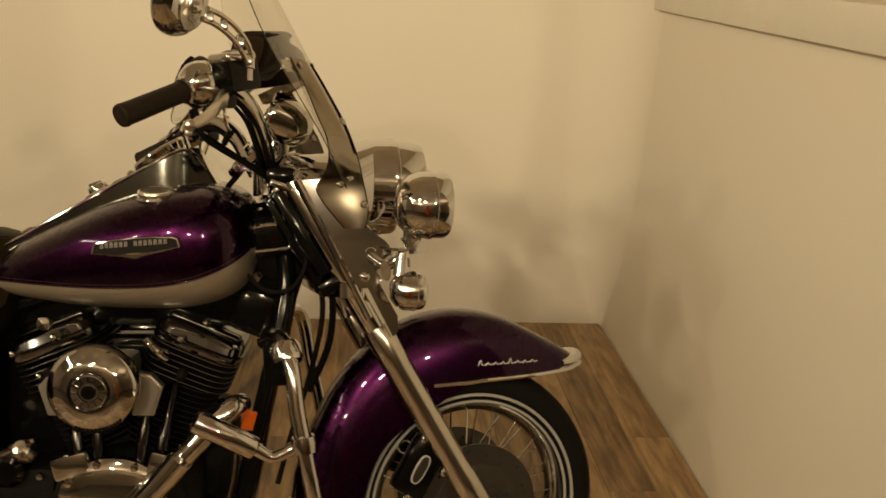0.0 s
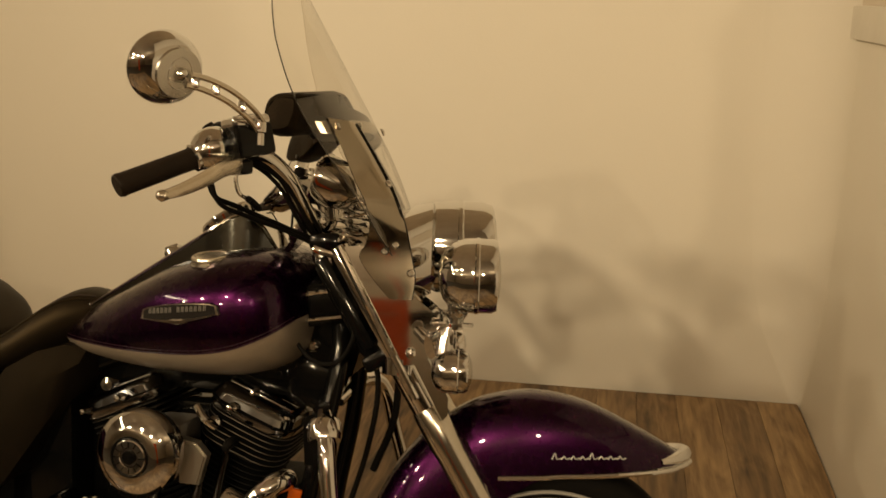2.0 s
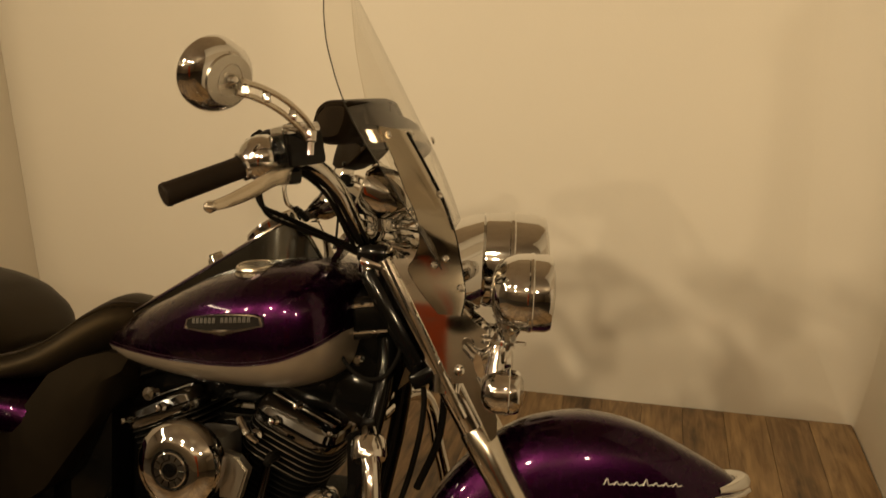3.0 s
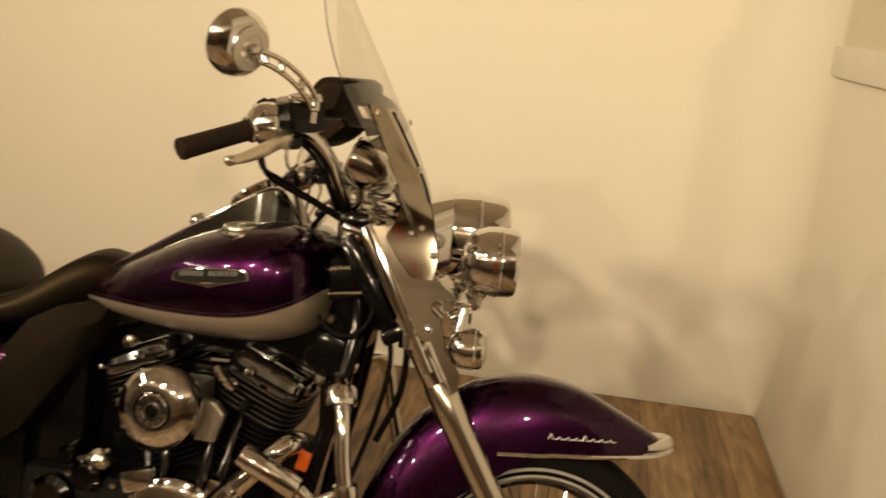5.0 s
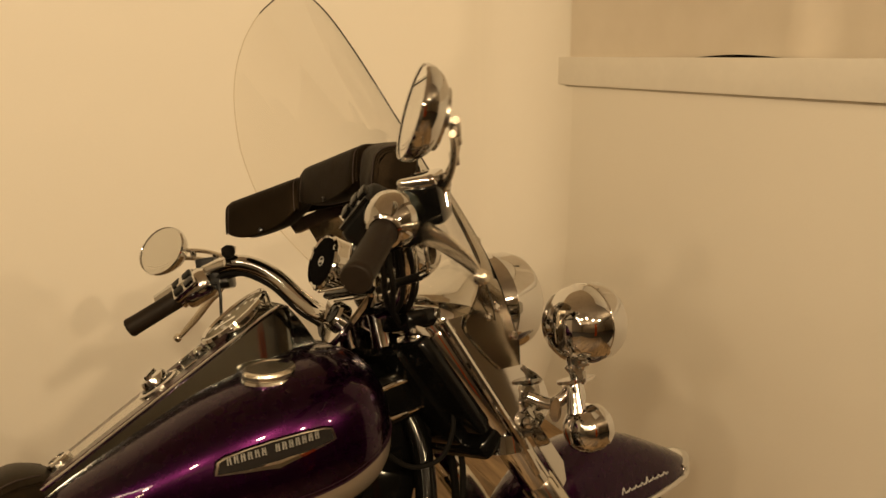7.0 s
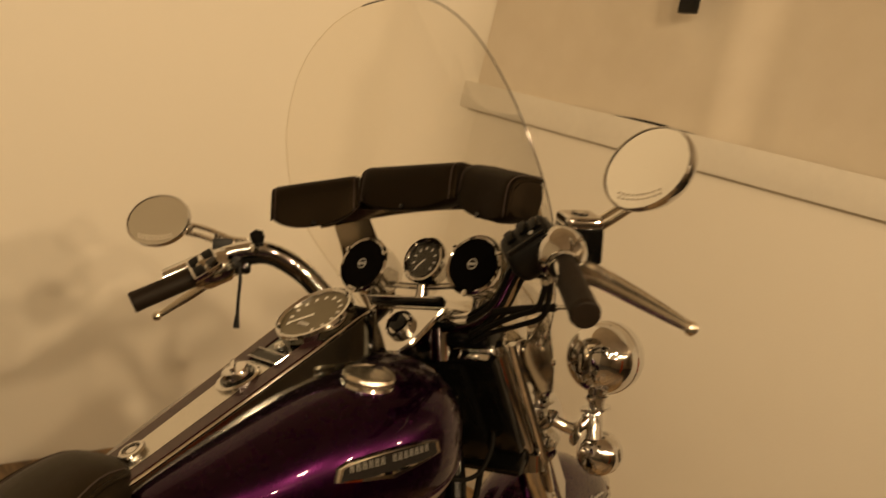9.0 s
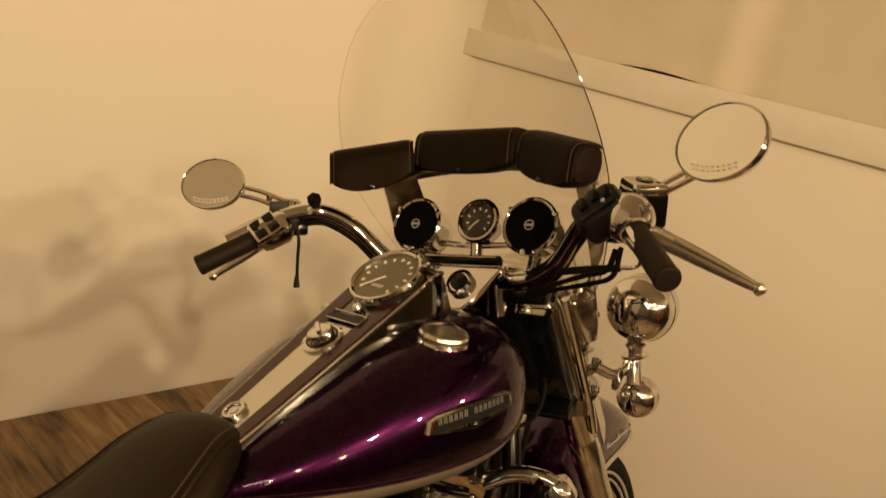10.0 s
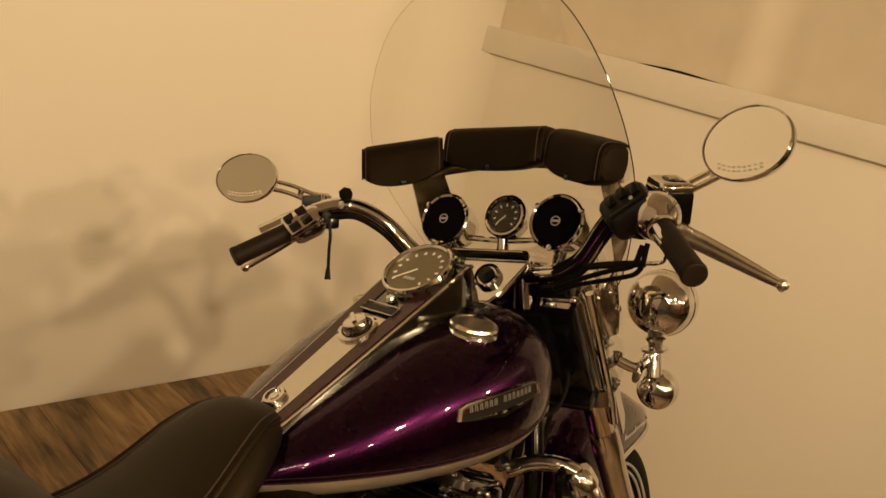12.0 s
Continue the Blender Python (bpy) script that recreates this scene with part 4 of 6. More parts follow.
for side in (1, -1):
    c = Vector((0.436, -0.221 * side, 1.013))
    lamp = part("passing_lamp", lathe([(0.0, 0.0), (0.024, 0.001), (0.046, 0.010), (0.060, 0.026), (0.0675, 0.046), (0.069, 0.066), (0.0705, 0.068), (0.0705, 0.073), (0.0685, 0.075), (0.068, 0.098), (0.064, 0.107), (0.055, 0.106)], c, (1, -0.03 * side, 0), 44), CHROME, bike, "round chrome passing lamp", True)
    part("lamp_lens", lathe([(0.056, 0.104), (0.04, 0.111), (0.0, 0.115)], c, (1, -0.03 * side, 0), 36), LENS, lamp)
    part("reflector", lathe([(0.056, 0.103), (0.04, 0.06), (0.0, 0.045)], c, (1, -0.03 * side, 0), 36), CHROME, lamp)
    part("lamp_neck", lathe([(0.0, 0.0), (0.013, 0.0), (0.015, 0.02), (0.022, 0.03), (0.016, 0.035), (0.018, 0.062)], c + Vector((0.035, 0, -0.100)), (0, 0, 1), 20), CHROME, lamp)
    part("mount_plate", plate(oval(0.040, 0.026, 24), 0.006, pose(0.464, -0.222 * side, 0.922)), CHROME, lamp)
    s = Vector((0.428, -0.226 * side, 0.838))
    sig = part("turn_signal", lathe([(0.0, 0.0), (0.020, 0.002), (0.032, 0.011), (0.039, 0.024), (0.040, 0.028), (0.040, 0.043), (0.041, 0.045), (0.041, 0.049), (0.039, 0.051), (0.0385, 0.061), (0.035, 0.068)], s, (1, -0.04 * side, 0), 36), CHROME, bike, "chrome bullet turn signal", True)
    part("signal_lens", lathe([(0.036, 0.066), (0.02, 0.074), (0.0, 0.076)], s, (1, -0.04 * side, 0), 28), LENS, sig)
    part("signal_stem", tube([(0.456, -0.225 * side, 0.920), (0.453, -0.225 * side, 0.900), (0.450, -0.225 * side, 0.868)], [0.012, 0.014, 0.018], 14), CHROME, sig)
    part("signal_clamp", block((0.026, 0.034, 0.030), pose(0.455, -0.220 * side, 0.900), 0.006), CHROME, sig)
    part("light_arm", tube([(0.400, -0.165 * side, 0.905), (0.425, -0.195 * side, 0.888), (0.450, -0.212 * side, 0.902), (0.458, -0.224 * side, 0.918)], 0.011, 12), CHROME, bike, "chrome lamp arm", True)
    part("arm_plate", plate(oval(0.011, 0.024, 20), 0.008, facing((0.425, -0.20 * side, 0.878), (-0.5, -side, -0.45))), CHROME, bike, "", True)
part("light_bar", tube([(0.40, -0.17, 0.912), (0.425, -0.08, 0.922), (0.43, 0.0, 0.925), (0.425, 0.08, 0.922), (0.40, 0.17, 0.912)], 0.011, 12), CHROME, bike, "chrome passing lamp bar", True)

# ---- windshield ----
SHIELD_MID = smooth_table([(0.96, 0.412), (1.05, 0.397), (1.12, 0.381), (1.18, 0.359), (1.25, 0.328), (1.313, 0.294), (1.42, 0.234), (1.53, 0.172), (1.64, 0.109)], 8)
SHIELD_HALF = smooth_table([(0.985, 0.115), (1.02, 0.152), (1.06, 0.186), (1.10, 0.210), (1.18, 0.242), (1.24, 0.260), (1.29, 0.267), (1.35, 0.263), (1.42, 0.247), (1.46, 0.232), (1.50, 0.213), (1.54, 0.188), (1.575, 0.157), (1.605, 0.118), (1.623, 0.080), (1.633, 0.042), (1.636, 0.004)], 8)


def shield_x(y, z):
    return interp(z, SHIELD_MID)[0] - 1.7 * y * y


def shield_half(z):
    """Half the width of the screen at a height."""
    return interp(z, SHIELD_HALF)[0]


def shield_sheet(z0, z1, inset=0.0, nz=40, ny=24):
    bm = bmesh.new()
    grid = []
    for j in range(nz + 1):
        u = j / nz
        z = z0 + (z1 - z0) * (1 - (1 - u) ** 1.6)
        w = shield_half(z) - inset
        grid.append([bm.verts.new((shield_x(w * (2 * k / ny - 1), z), w * (2 * k / ny - 1), z)) for k in range(ny + 1)])
    for a, b in zip(grid, grid[1:]):
        for k in range(ny):
            bm.faces.new((a[k], a[k + 1], b[k + 1], b[k]))
    return bm


shield = part("windshield", shield_sheet(0.985, 1.6355), ACRYLIC, bike, "clear acrylic windshield, its edge coloured dark on the right side", True, angle=60)
shield.visible_shadow = False
rimline = []
zs = [0.985 + 0.6505 * (1 - (1 - k / 44) ** 1.7) for k in range(45)]
for z in zs:
    rimline.append((shield_x(shield_half(z), z), -shield_half(z), z))
for z in zs[-2::-1]:
    rimline.append((shield_x(shield_half(z), z), shield_half(z), z))
# right half coloured dark, left half clear: refracted light put into the tone
part("screen_edge", tube(rimline[:47], 0.0012, 6, smooth=False), EDGE_DARK, shield, "polished edge, coloured dark for what it refracts")
part("screen_edge", tube(rimline[46:], 0.0008, 6, smooth=False), EDGE, shield)


def screen_strap(z_mid):
    pts = []
    for k in range(21):
        y = -0.238 + 0.476 * k / 20
        z = z_mid - 0.55 * y * y
        pts.append([(shield_x(y, z) + 0.005, y, z - 0.011), (shield_x(y, z + 0.022) + 0.005, y, z + 0.011), (shield_x(y, z + 0.022) - 0.006, y, z + 0.011), (shield_x(y, z) - 0.006, y, z - 0.011)])
    return loft(pts)


strap = part("screen_strap", screen_strap(1.303), BRACKET, shield, "chrome strap across the screen")
for y in (-0.215, -0.15, 0.0, 0.15, 0.215):
    part("strap_bolt", lathe([(0.0, 0.0), (0.008, 0.0), (0.008, 0.003), (0.005, 0.006), (0.0, 0.0065)], (shield_x(y, 1.303 - 0.55 * y * y) + 0.005, y, 1.303 - 0.55 * y * y), (1, -0.5 * y, 0.45), 12), CHROME, strap)
# screen bracket: height, rear edge's x and distance from the middle, front edge's x
BLADE = [(1.292, 0.222, 0.220, 0.270), (1.24, 0.250, 0.222, 0.303), (1.18, 0.276, 0.223, 0.338), (1.14, 0.296, 0.214, 0.356), (1.10, 0.304, 0.193, 0.370), (1.065, 0.296, 0.172, 0.378), (1.040, 0.284, 0.166, 0.384), (1.00, 0.310, 0.166, 0.391), (0.962, 0.344, 0.166, 0.386)]
for side in (1, -1):
    # broad plates that carry the screen, curling back with it above, hooked at the foot
    pts = []
    for z, x0, y0, x1 in smooth_table(BLADE, 4):
        y1, xm, t = 0.168, (x0 + x1) / 2 + 0.10 * (y0 - 0.166), 0.004
        ym = (y0 + y1) / 2 + 0.003
        pts.append([(x0, -y0 * side, z), (xm, -ym * side, z), (x1, -y1 * side, z), (x1, -(y1 + t) * side, z), (xm + 0.5 * t, -(ym + t) * side, z), (x0 + 0.5 * t, -(y0 + t) * side, z)])
    bracket = part("screen_bracket", loft(pts), BRACKET, shield, "broad satin metal screen bracket", angle=50)
    part("bracket_rim", tube([(x1 + 0.001, -0.171 * side, z) for z, x0, y0, x1 in BLADE], 0.0015, 8), BLACK, bracket)
    for z, x in ((1.179, 0.334), (1.064, 0.353), (1.052, 0.333), (1.012, 0.383)):
        part("bracket_bolt", lathe([(0.0, 0.0), (0.008, 0.0), (0.008, 0.003), (0.0055, 0.006), (0.0, 0.0065)], (x, -0.172 * side, z), (0.15, -side, 0.1), 12), CHROME, bracket)
    part("bracket_foot", tube([(shield_x(0.13, 1.03) - 0.012, -0.13 * side, 1.03), (0.37, -0.135 * side, 0.985), (0.40, -0.15 * side, 0.955)], [0.012, 0.013, 0.009], 12), CHROME, bracket)

# ---- handlebar ----
BAR = [(-0.018, -0.402, 1.167), (0.052, -0.337, 1.207), (0.105, -0.278, 1.218), (0.150, -0.230, 1.185), (0.178, -0.180, 1.128), (0.190, -0.125, 1.096), (0.193, -0.05, 1.090), (0.193, 0.0, 1.090)]
bar = part("handlebar", tube(BAR + [(x, -y, z) for x, y, z in BAR[-2::-1]], 0.0165, 16), CHROME, bike, "chrome pulled-back handlebar", True)
for side in (1, -1):
    part("riser", lathe([(0.0, 0.0), (0.020, 0.0), (0.019, 0.05), (0.022, 0.06), (0.022, 0.085), (0.0, 0.087)], (0.198, -0.055 * side, 1.03), (-0.05, 0, 1), 20), CHROME, bar)


def at_side(p, side):
    return Vector((p[0], p[1] * side, p[2]))


LEFT_END, LEFT_IN = Vector((-0.078, 0.416, 1.124)), Vector((0.012, 0.358, 1.170))
GRIP_END, GRIP_IN = Vector((-0.069, -0.443, 1.136)), Vector((0.028, -0.367, 1.194))
for side in (1, -1):
    a, b = at_side(GRIP_IN, side), at_side(GRIP_END, side)
    if side < 0:
        a, b = LEFT_IN, LEFT_END
    way = (b - a).normalized()
    length = (b - a).length
    grip = part("hand_grip", lathe([(0.0, 0.0), (0.0165, 0.0), (0.0185, 0.004), (0.0182, 0.03), (0.0186, length - 0.012), (0.0196, length - 0.006), (0.0182, length - 0.001), (0.0168, length), (0.0, length + 0.0005)], a, way, 28), GRIP, bar, "dark brown-black rubber grip")
    part("grip_collar", lathe([(0.021, -0.012), (0.0235, -0.010), (0.0235, -0.006), (0.0215, -0.004), (0.0235, -0.002), (0.0235, 0.003), (0.020, 0.005)], a, way, 28), CHROME, grip)

# right controls: chrome throttle housing, black switch pod, master cylinder, lever
a = GRIP_IN
w = (GRIP_END - GRIP_IN).normalized()
inw = -w
housing = part("throttle_housing", lathe([(0.020, -0.004), (0.024, 0.000), (0.031, 0.008), (0.037, 0.020), (0.038, 0.034), (0.035, 0.048), (0.028, 0.058), (0.0, 0.060)], a + Vector((0.004, 0, 0.004)), inw, 36), CHROME, bar, "rounded chrome throttle housing")
part("housing_belly", lathe([(0.0, -0.030), (0.016, -0.026), (0.022, -0.012), (0.022, 0.010), (0.014, 0.022), (0.0, 0.026)], a + inw * 0.03 + Vector((0.012, 0, 0.012)), inw, 24), CHROME, housing)
part("housing_screw", lathe([(0.0, 0.0), (0.005, 0.0), (0.004, 0.003), (0.0, 0.004)], a + inw * 0.03 + Vector((0.0, 0, 0.036)), (0, 0, 1), 10), ALLOY, housing)
POD = Vector((0.030, -0.322, 1.211))
POD_M = facing(POD + inw * 0.024, (-0.80, 0.12, 0.58), inw)
pod = part("switch_pod", block((0.080, 0.062, 0.062), POD_M @ pose(0, 0, -0.006), 0.022, segments=4), PLASTIC, bar, "black moulded switch pod with rocker buttons")
for dx, dy in ((-0.017, 0.008), (0.004, 0.010), (0.022, 0.004)):
    part("switch_button", block((0.015, 0.022, 0.012), POD_M @ pose(dx, dy, 0.025), 0.004), BLACK, pod)
part("pod_ridge", block((0.060, 0.006, 0.012), POD_M @ pose(0, -0.018, 0.022), 0.002), BLACK, pod)
part("pod_mark", lathe([(0.0, 0.0), (0.0032, 0.0), (0.0032, 0.001), (0.0, 0.001)], POD_M @ Vector((0.012, -0.007, 0.0255)), (-0.80, 0.12, 0.58), 14), GREY, pod)
mc = Vector((0.110, -0.351, 1.236))
MC_M = Matrix.Translation(mc) @ Matrix.Rotation(radians(40), 4, "Z") @ pose(0, 0, 0, 0, -14, 0)
master = part("master_cylinder", block((0.070, 0.056, 0.056), MC_M @ pose(0, 0, -0.008), 0.008), BLACK, bar, "black brake fluid reservoir with chrome lid")
lid = part("reservoir_lid", block((0.068, 0.054, 0.020), MC_M @ pose(0, 0, 0.022), 0.009, segments=4), CHROME, master, "chrome lid with an oval recess")
part("lid_oval", plate(oval(0.020, 0.012, 24), 0.003, MC_M @ pose(0, 0, 0.032), 0.001), BLACK, lid)
part("lid_boss", plate(oval(0.013, 0.007, 20), 0.004, MC_M @ pose(0, 0, 0.033), 0.001), CHROME, lid)
part("clamp", block((0.034, 0.030, 0.050), Matrix.Translation((0.062, -0.315, 1.205)) @ Matrix.Rotation(radians(40), 4, "Z"), 0.006), BLACK, master)


def lever(side, name, label):
    pts = [(0.098, -0.325, 1.190), (0.094, -0.366, 1.185), (0.086, -0.396, 1.176), (0.073, -0.450, 1.153), (0.054, -0.502, 1.131), (0.039, -0.530, 1.120)]
    if side < 0:
        pts = [(0.086, -0.330, 1.180), (0.090, -0.362, 1.174), (0.086, -0.400, 1.160), (0.074, -0.448, 1.131), (0.059, -0.487, 1.106), (0.049, -0.506, 1.092)]
    line = curve_points([at_side(p, side) for p in pts], 6)
    deep = [r.x for r in curve_points([(r if side > 0 else 0.7 * r, 0, 0) for r in (0.0135, 0.0175, 0.0150, 0.0130, 0.0100, 0.0075)], 6)]
    rings = []
    for k, p in enumerate(line):
        way = (line[min(k + 1, len(line) - 1)] - line[max(k - 1, 0)]).normalized()
        out = way.cross(Vector((0, 0, 1))).normalized()
        rings.append([p + (out.cross(way) * math.cos(a) + out * math.sin(a) * 0.38) * deep[k] for a in [2 * math.pi * j / 14 for j in range(14)]])
    ob = part(name, loft(rings), LEVER, bar, label)
    part("lever_ball", lathe([(0.0, -0.0095), (0.006, -0.0075), (0.0095, 0.0), (0.006, 0.0075), (0.0, 0.0095)], at_side((pts[-1][0] - 0.004, pts[-1][1] - 0.005, pts[-1][2] - 0.002), side), (1, 1, 0), 16), LEVER, ob)
    part("lever_perch", block((0.045, 0.050, 0.026), Matrix.Translation(at_side((0.085, -0.325, 1.186), side)) @ Matrix.Rotation(radians(40 * side), 4, "Z"), 0.008), BLACK, ob)


lever(1, "brake_lever", "satin alloy brake lever with a ball end")
lever(-1, "clutch_lever", "satin alloy clutch lever with a ball end")

# left controls
a = LEFT_IN
w = (LEFT_END - a).normalized()
inw = -w
sw = part("switch_housing", lathe([(0.021, 0.002), (0.030, 0.008), (0.033, 0.018), (0.033, 0.056), (0.028, 0.066), (0.0, 0.067)], a, inw, 36), CHROME, bar, "chrome switch housing with black buttons")
SW_M = facing(a + inw * 0.036 + Vector((-0.026, -0.006, 0.006)), (-0.75, -0.25, 0.62), inw)
part("switch_plate", block((0.054, 0.056, 0.014), SW_M, 0.006), CHROME, sw)
for dx, dy, mat in ((-0.012, 0.014, PLASTIC), (-0.012, -0.012, PLASTIC), (0.013, 0.014, DARKCHROME), (0.013, -0.012, PLASTIC)):
    part("switch_button", block((0.020, 0.021, 0.010), SW_M @ pose(dx, dy, 0.0065), 0.004), mat, sw)
part("clutch_clamp", block((0.020, 0.034, 0.040), Matrix.Translation(a + inw * 0.080 + Vector((0, 0, 0.002))) @ Matrix.Rotation(radians(-40), 4, "Z"), 0.007), PLASTIC, bar)
part("mirror_perch", block((0.036, 0.026, 0.024), Matrix.Translation(a + inw * 0.045 + Vector((0.020, 0.012, 0.040))) @ Matrix.Rotation(radians(-40), 4, "Z"), 0.004), PLASTIC, bar)
ball_at = Vector((0.086, 0.276, 1.242))
knob = part("microphone", lathe([(0.0, -0.014), (0.009, -0.012), (0.0135, -0.003), (0.012, 0.008), (0.0, 0.014)], ball_at, (0, 0.3, 1), 20), RUBBER, bar, "round black rubber knob on a chrome clamp")
part("knob_cap", lathe([(0.0, -0.008), (0.008, -0.004), (0.009, 0.003), (0.0, 0.008)], ball_at + Vector((0.012, 0.010, 0.006)), (0, 0, 1), 16), CHROME, knob)
part("knob_clamp", lathe([(0.0, -0.008), (0.008, -0.006), (0.008, 0.006), (0.0, 0.008)], ball_at + Vector((-0.004, 0.004, -0.022)), (-1, 0, 0.2), 16), CHROME, knob)
hang0 = Vector((0.069, 0.302, 1.165))
cable = part("switch_lead", tube([hang0 + Vector((0.0, 0.006, 0.035)), hang0, hang0 + Vector((-0.002, 0.002, -0.03)), hang0 + Vector((-0.004, 0.004, -0.075))], 0.0032, 8), PLASTIC, bar, "thin hanging black lead")
part("lead_plug", tube([hang0 + Vector((-0.004, 0.004, -0.068)), hang0 + Vector((-0.005, 0.005, -0.090))], [0.004, 0.0065], 10), PLASTIC, cable)

# ---- mirrors ----
def mirror(side):
    c = Vector((0.016, -0.488, 1.314)) if side > 0 else Vector((0.031, 0.486, 1.274))
    g = 1.0 if side > 0 else 0.93
    n = (Vector((-0.85, 0.36, 0.34)) if side > 0 else Vector((-0.88, -0.36, 0.32))).normalized()
    sq = Vector((-0.34, -0.94 * side, -0.05))
    shell = part("mirror_shell", lathe([(0.0, -0.028), (0.030 * g, -0.0275), (0.041 * g, -0.0240), (0.050 * g, -0.0155), (0.0555 * g, -0.005), (0.0565 * g, 0.003), (0.055 * g, 0.0065), (0.0535 * g, 0.0055)], c, n, 48, squash=1.26, squash_axis=sq), CHROME, bike, "oval chrome mirror", True)
    part("mirror_glass", lathe([(0.0, 0.0045), (0.0535 * g, 0.0045), (0.0535 * g, 0.002), (0.0, 0.002)], c, n, 48, squash=1.26, squash_axis=sq), MIRROR, shell)
    gm = facing(c + n * 0.0052, n)
    for row in range(2):
        for k in range(9):
            x = -0.034 + 0.0083 * k + 0.002 * row
            part("print_bar", block((0.0055, 0.0024, 0.0004), gm @ pose(x, (-0.036 - 0.006 * row + 4.5 * x * x) * g, 0), 0), ETCHED, shell)
    dz = 0.0 if side > 0 else -0.03
    arm_pts = [(0.056, -0.502, 1.294 + dz), (0.078, -0.476, 1.292 + dz), (0.104, -0.440, 1.282 + dz), (0.126, -0.398, 1.264 + dz), (0.134, -0.364, 1.248 + 0.6 * dz)]
    for off in (-0.008, 0.008):
        pts = [at_side(p, side) + Vector((off * 0.5, 0, off)) for p in arm_pts]
        part("mirror_arm", tube(pts, 0.0047, 10), LEVER, shell, "slotted satin alloy mirror arm")
    line = curve_points([at_side(p, side) for p in arm_pts], 6)
    for k in (2, 8, 15, 22):
        part("arm_web", block((0.012, 0.009, 0.020), Matrix.Translation(line[k]), 0.003), CHROME, shell)
    part("back_disc", lathe([(0.038 * g, -0.0245), (0.037 * g, -0.0295), (0.024, -0.0305), (0.012, -0.0310), (0.0, -0.0312)], c, n, 40, squash=1.20, squash_axis=sq), STEEL, shell)
    part("back_ring", ring_bar(c - n * 0.0305, n, 0.0235, 0.0011, 40, 6), CHROME, shell)
    part("ball_joint", lathe([(0.0, -0.010), (0.008, -0.006), (0.010, 0.0), (0.008, 0.006), (0.0, 0.010)], c - n * 0.032, n, 16), CHROME, shell)
    part("mirror_stud", lathe([(0.0, -0.03), (0.007, -0.03), (0.007, -0.01), (0.010, -0.008), (0.010, 0.008), (0.0, 0.01)], at_side(arm_pts[-1], side), (0, 0, 1), 12), CHROME, shell)


mirror(1)
mirror(-1)

# ---- speakers and small gauge on the bar ----
REAR_UP = Vector((-0.93, 0, 0.36)).normalized()
for side in (1, -1):
    o = Vector((0.201 if side > 0 else 0.208, -0.1215 * side, 1.190))
    pod = part("speaker_pod", lathe([(0.0, -0.085), (0.022, -0.082), (0.040, -0.065), (0.049, -0.035), (0.052, -0.006), (0.0535, 0.0), (0.0535, 0.006), (0.050, 0.010), (0.0465, 0.008), (0.046, 0.004)], o, REAR_UP, 44), CHROME, bike, "chrome handlebar speaker pod", True)
    part("speaker_cloth", lathe([(0.0465, 0.004), (0.0445, 0.0085), (0.02, 0.0095), (0.0, 0.0095)], o, REAR_UP, 40), CLOTH, pod, "black speaker cloth")
    em = part("round_emblem", ring_bar(o + REAR_UP * 0.0100, REAR_UP, 0.0085, 0.0011, 24, 6), GREY, pod)
    part("emblem_bar", block((0.0135, 0.0042, 0.0014), facing(o + REAR_UP * 0.0102, REAR_UP), 0.0004), GREY, em)
    for ang in (25, 145, 265):
        d = facing(o, REAR_UP) @ Vector((0.0505 * math.cos(radians(ang)), 0.0505 * math.sin(radians(ang)), 0.006)) 
        part("pod_screw", lathe([(0.0, 0.0), (0.006, 0.0), (0.005, 0.005), (0.0, 0.006)], d, REAR_UP, 10), CHROME, pod)
    part("pod_mount", tube([o + Vector((0.02, 0, -0.05)), o + Vector((0.02, 0.012 * side, -0.085)), (0.195, -0.092 * side, 1.092)], [0.014, 0.012, 0.016], 12), CHROME, pod)
o = Vector((0.219, -0.007, 1.198))
gauge = part("gauge", lathe([(0.0, -0.040), (0.030, -0.038), (0.038, -0.028), (0.0405, -0.004), (0.0435, 0.0), (0.0435, 0.005), (0.040, 0.010), (0.036, 0.0105), (0.033, 0.007), (0.030, 0.007), (0.0295, 0.002)], o, REAR_UP, 40), CHROME, bike, "small round gauge in a chrome cup", True)
part("gauge_dial", lathe([(0.0, 0.0025), (0.030, 0.0028), (0.030, 0.0), (0.0, 0.0)], o, REAR_UP, 36), GAUGEFACE, gauge)
GM = facing(o + REAR_UP * 0.0036, REAR_UP)
for k in range(9):
    t = radians(225 - 270 * k / 8)
    part("dial_mark", block((0.0055, 0.0024, 0.0008), GM @ pose(0.0225 * math.cos(t), 0.0225 * math.sin(t), 0, 0, 0, math.degrees(t)), 0.0002), WHITE, gauge)
part("pointer", block((0.022, 0.0018, 0.001), GM @ pose(-0.007, -0.006, 0.0006, 0, 0, 222), 0.0003), WHITE, gauge)
part("gauge_lens", lathe([(0.0, 0.0085), (0.030, 0.0075)], o, REAR_UP, 36), LENS, gauge).visible_shadow = False
part("gauge_inner_ring", ring_bar(o + REAR_UP * 0.0078, REAR_UP, 0.0312, 0.0014, 40, 6), DARKCHROME, gauge)
part("gauge_mount", tube([(0.222, 0, 1.155), (0.215, 0, 1.11)], 0.012, 12), CHROME, gauge)
part("gauge_bar", tube([(0.222, -0.115, 1.158), (0.226, 0.0, 1.152), (0.222, 0.115, 1.158)], 0.006, 10), CHROME, bike, "", True)

# triple clamp: the black block that carries both fork legs
tree = part("triple_clamp", block((0.075, 0.205, 0.21), pose(0.272, 0, 0.945, 0, -31, 0), 0.014), BLACK, bike, "black steering head between the fork legs", True)
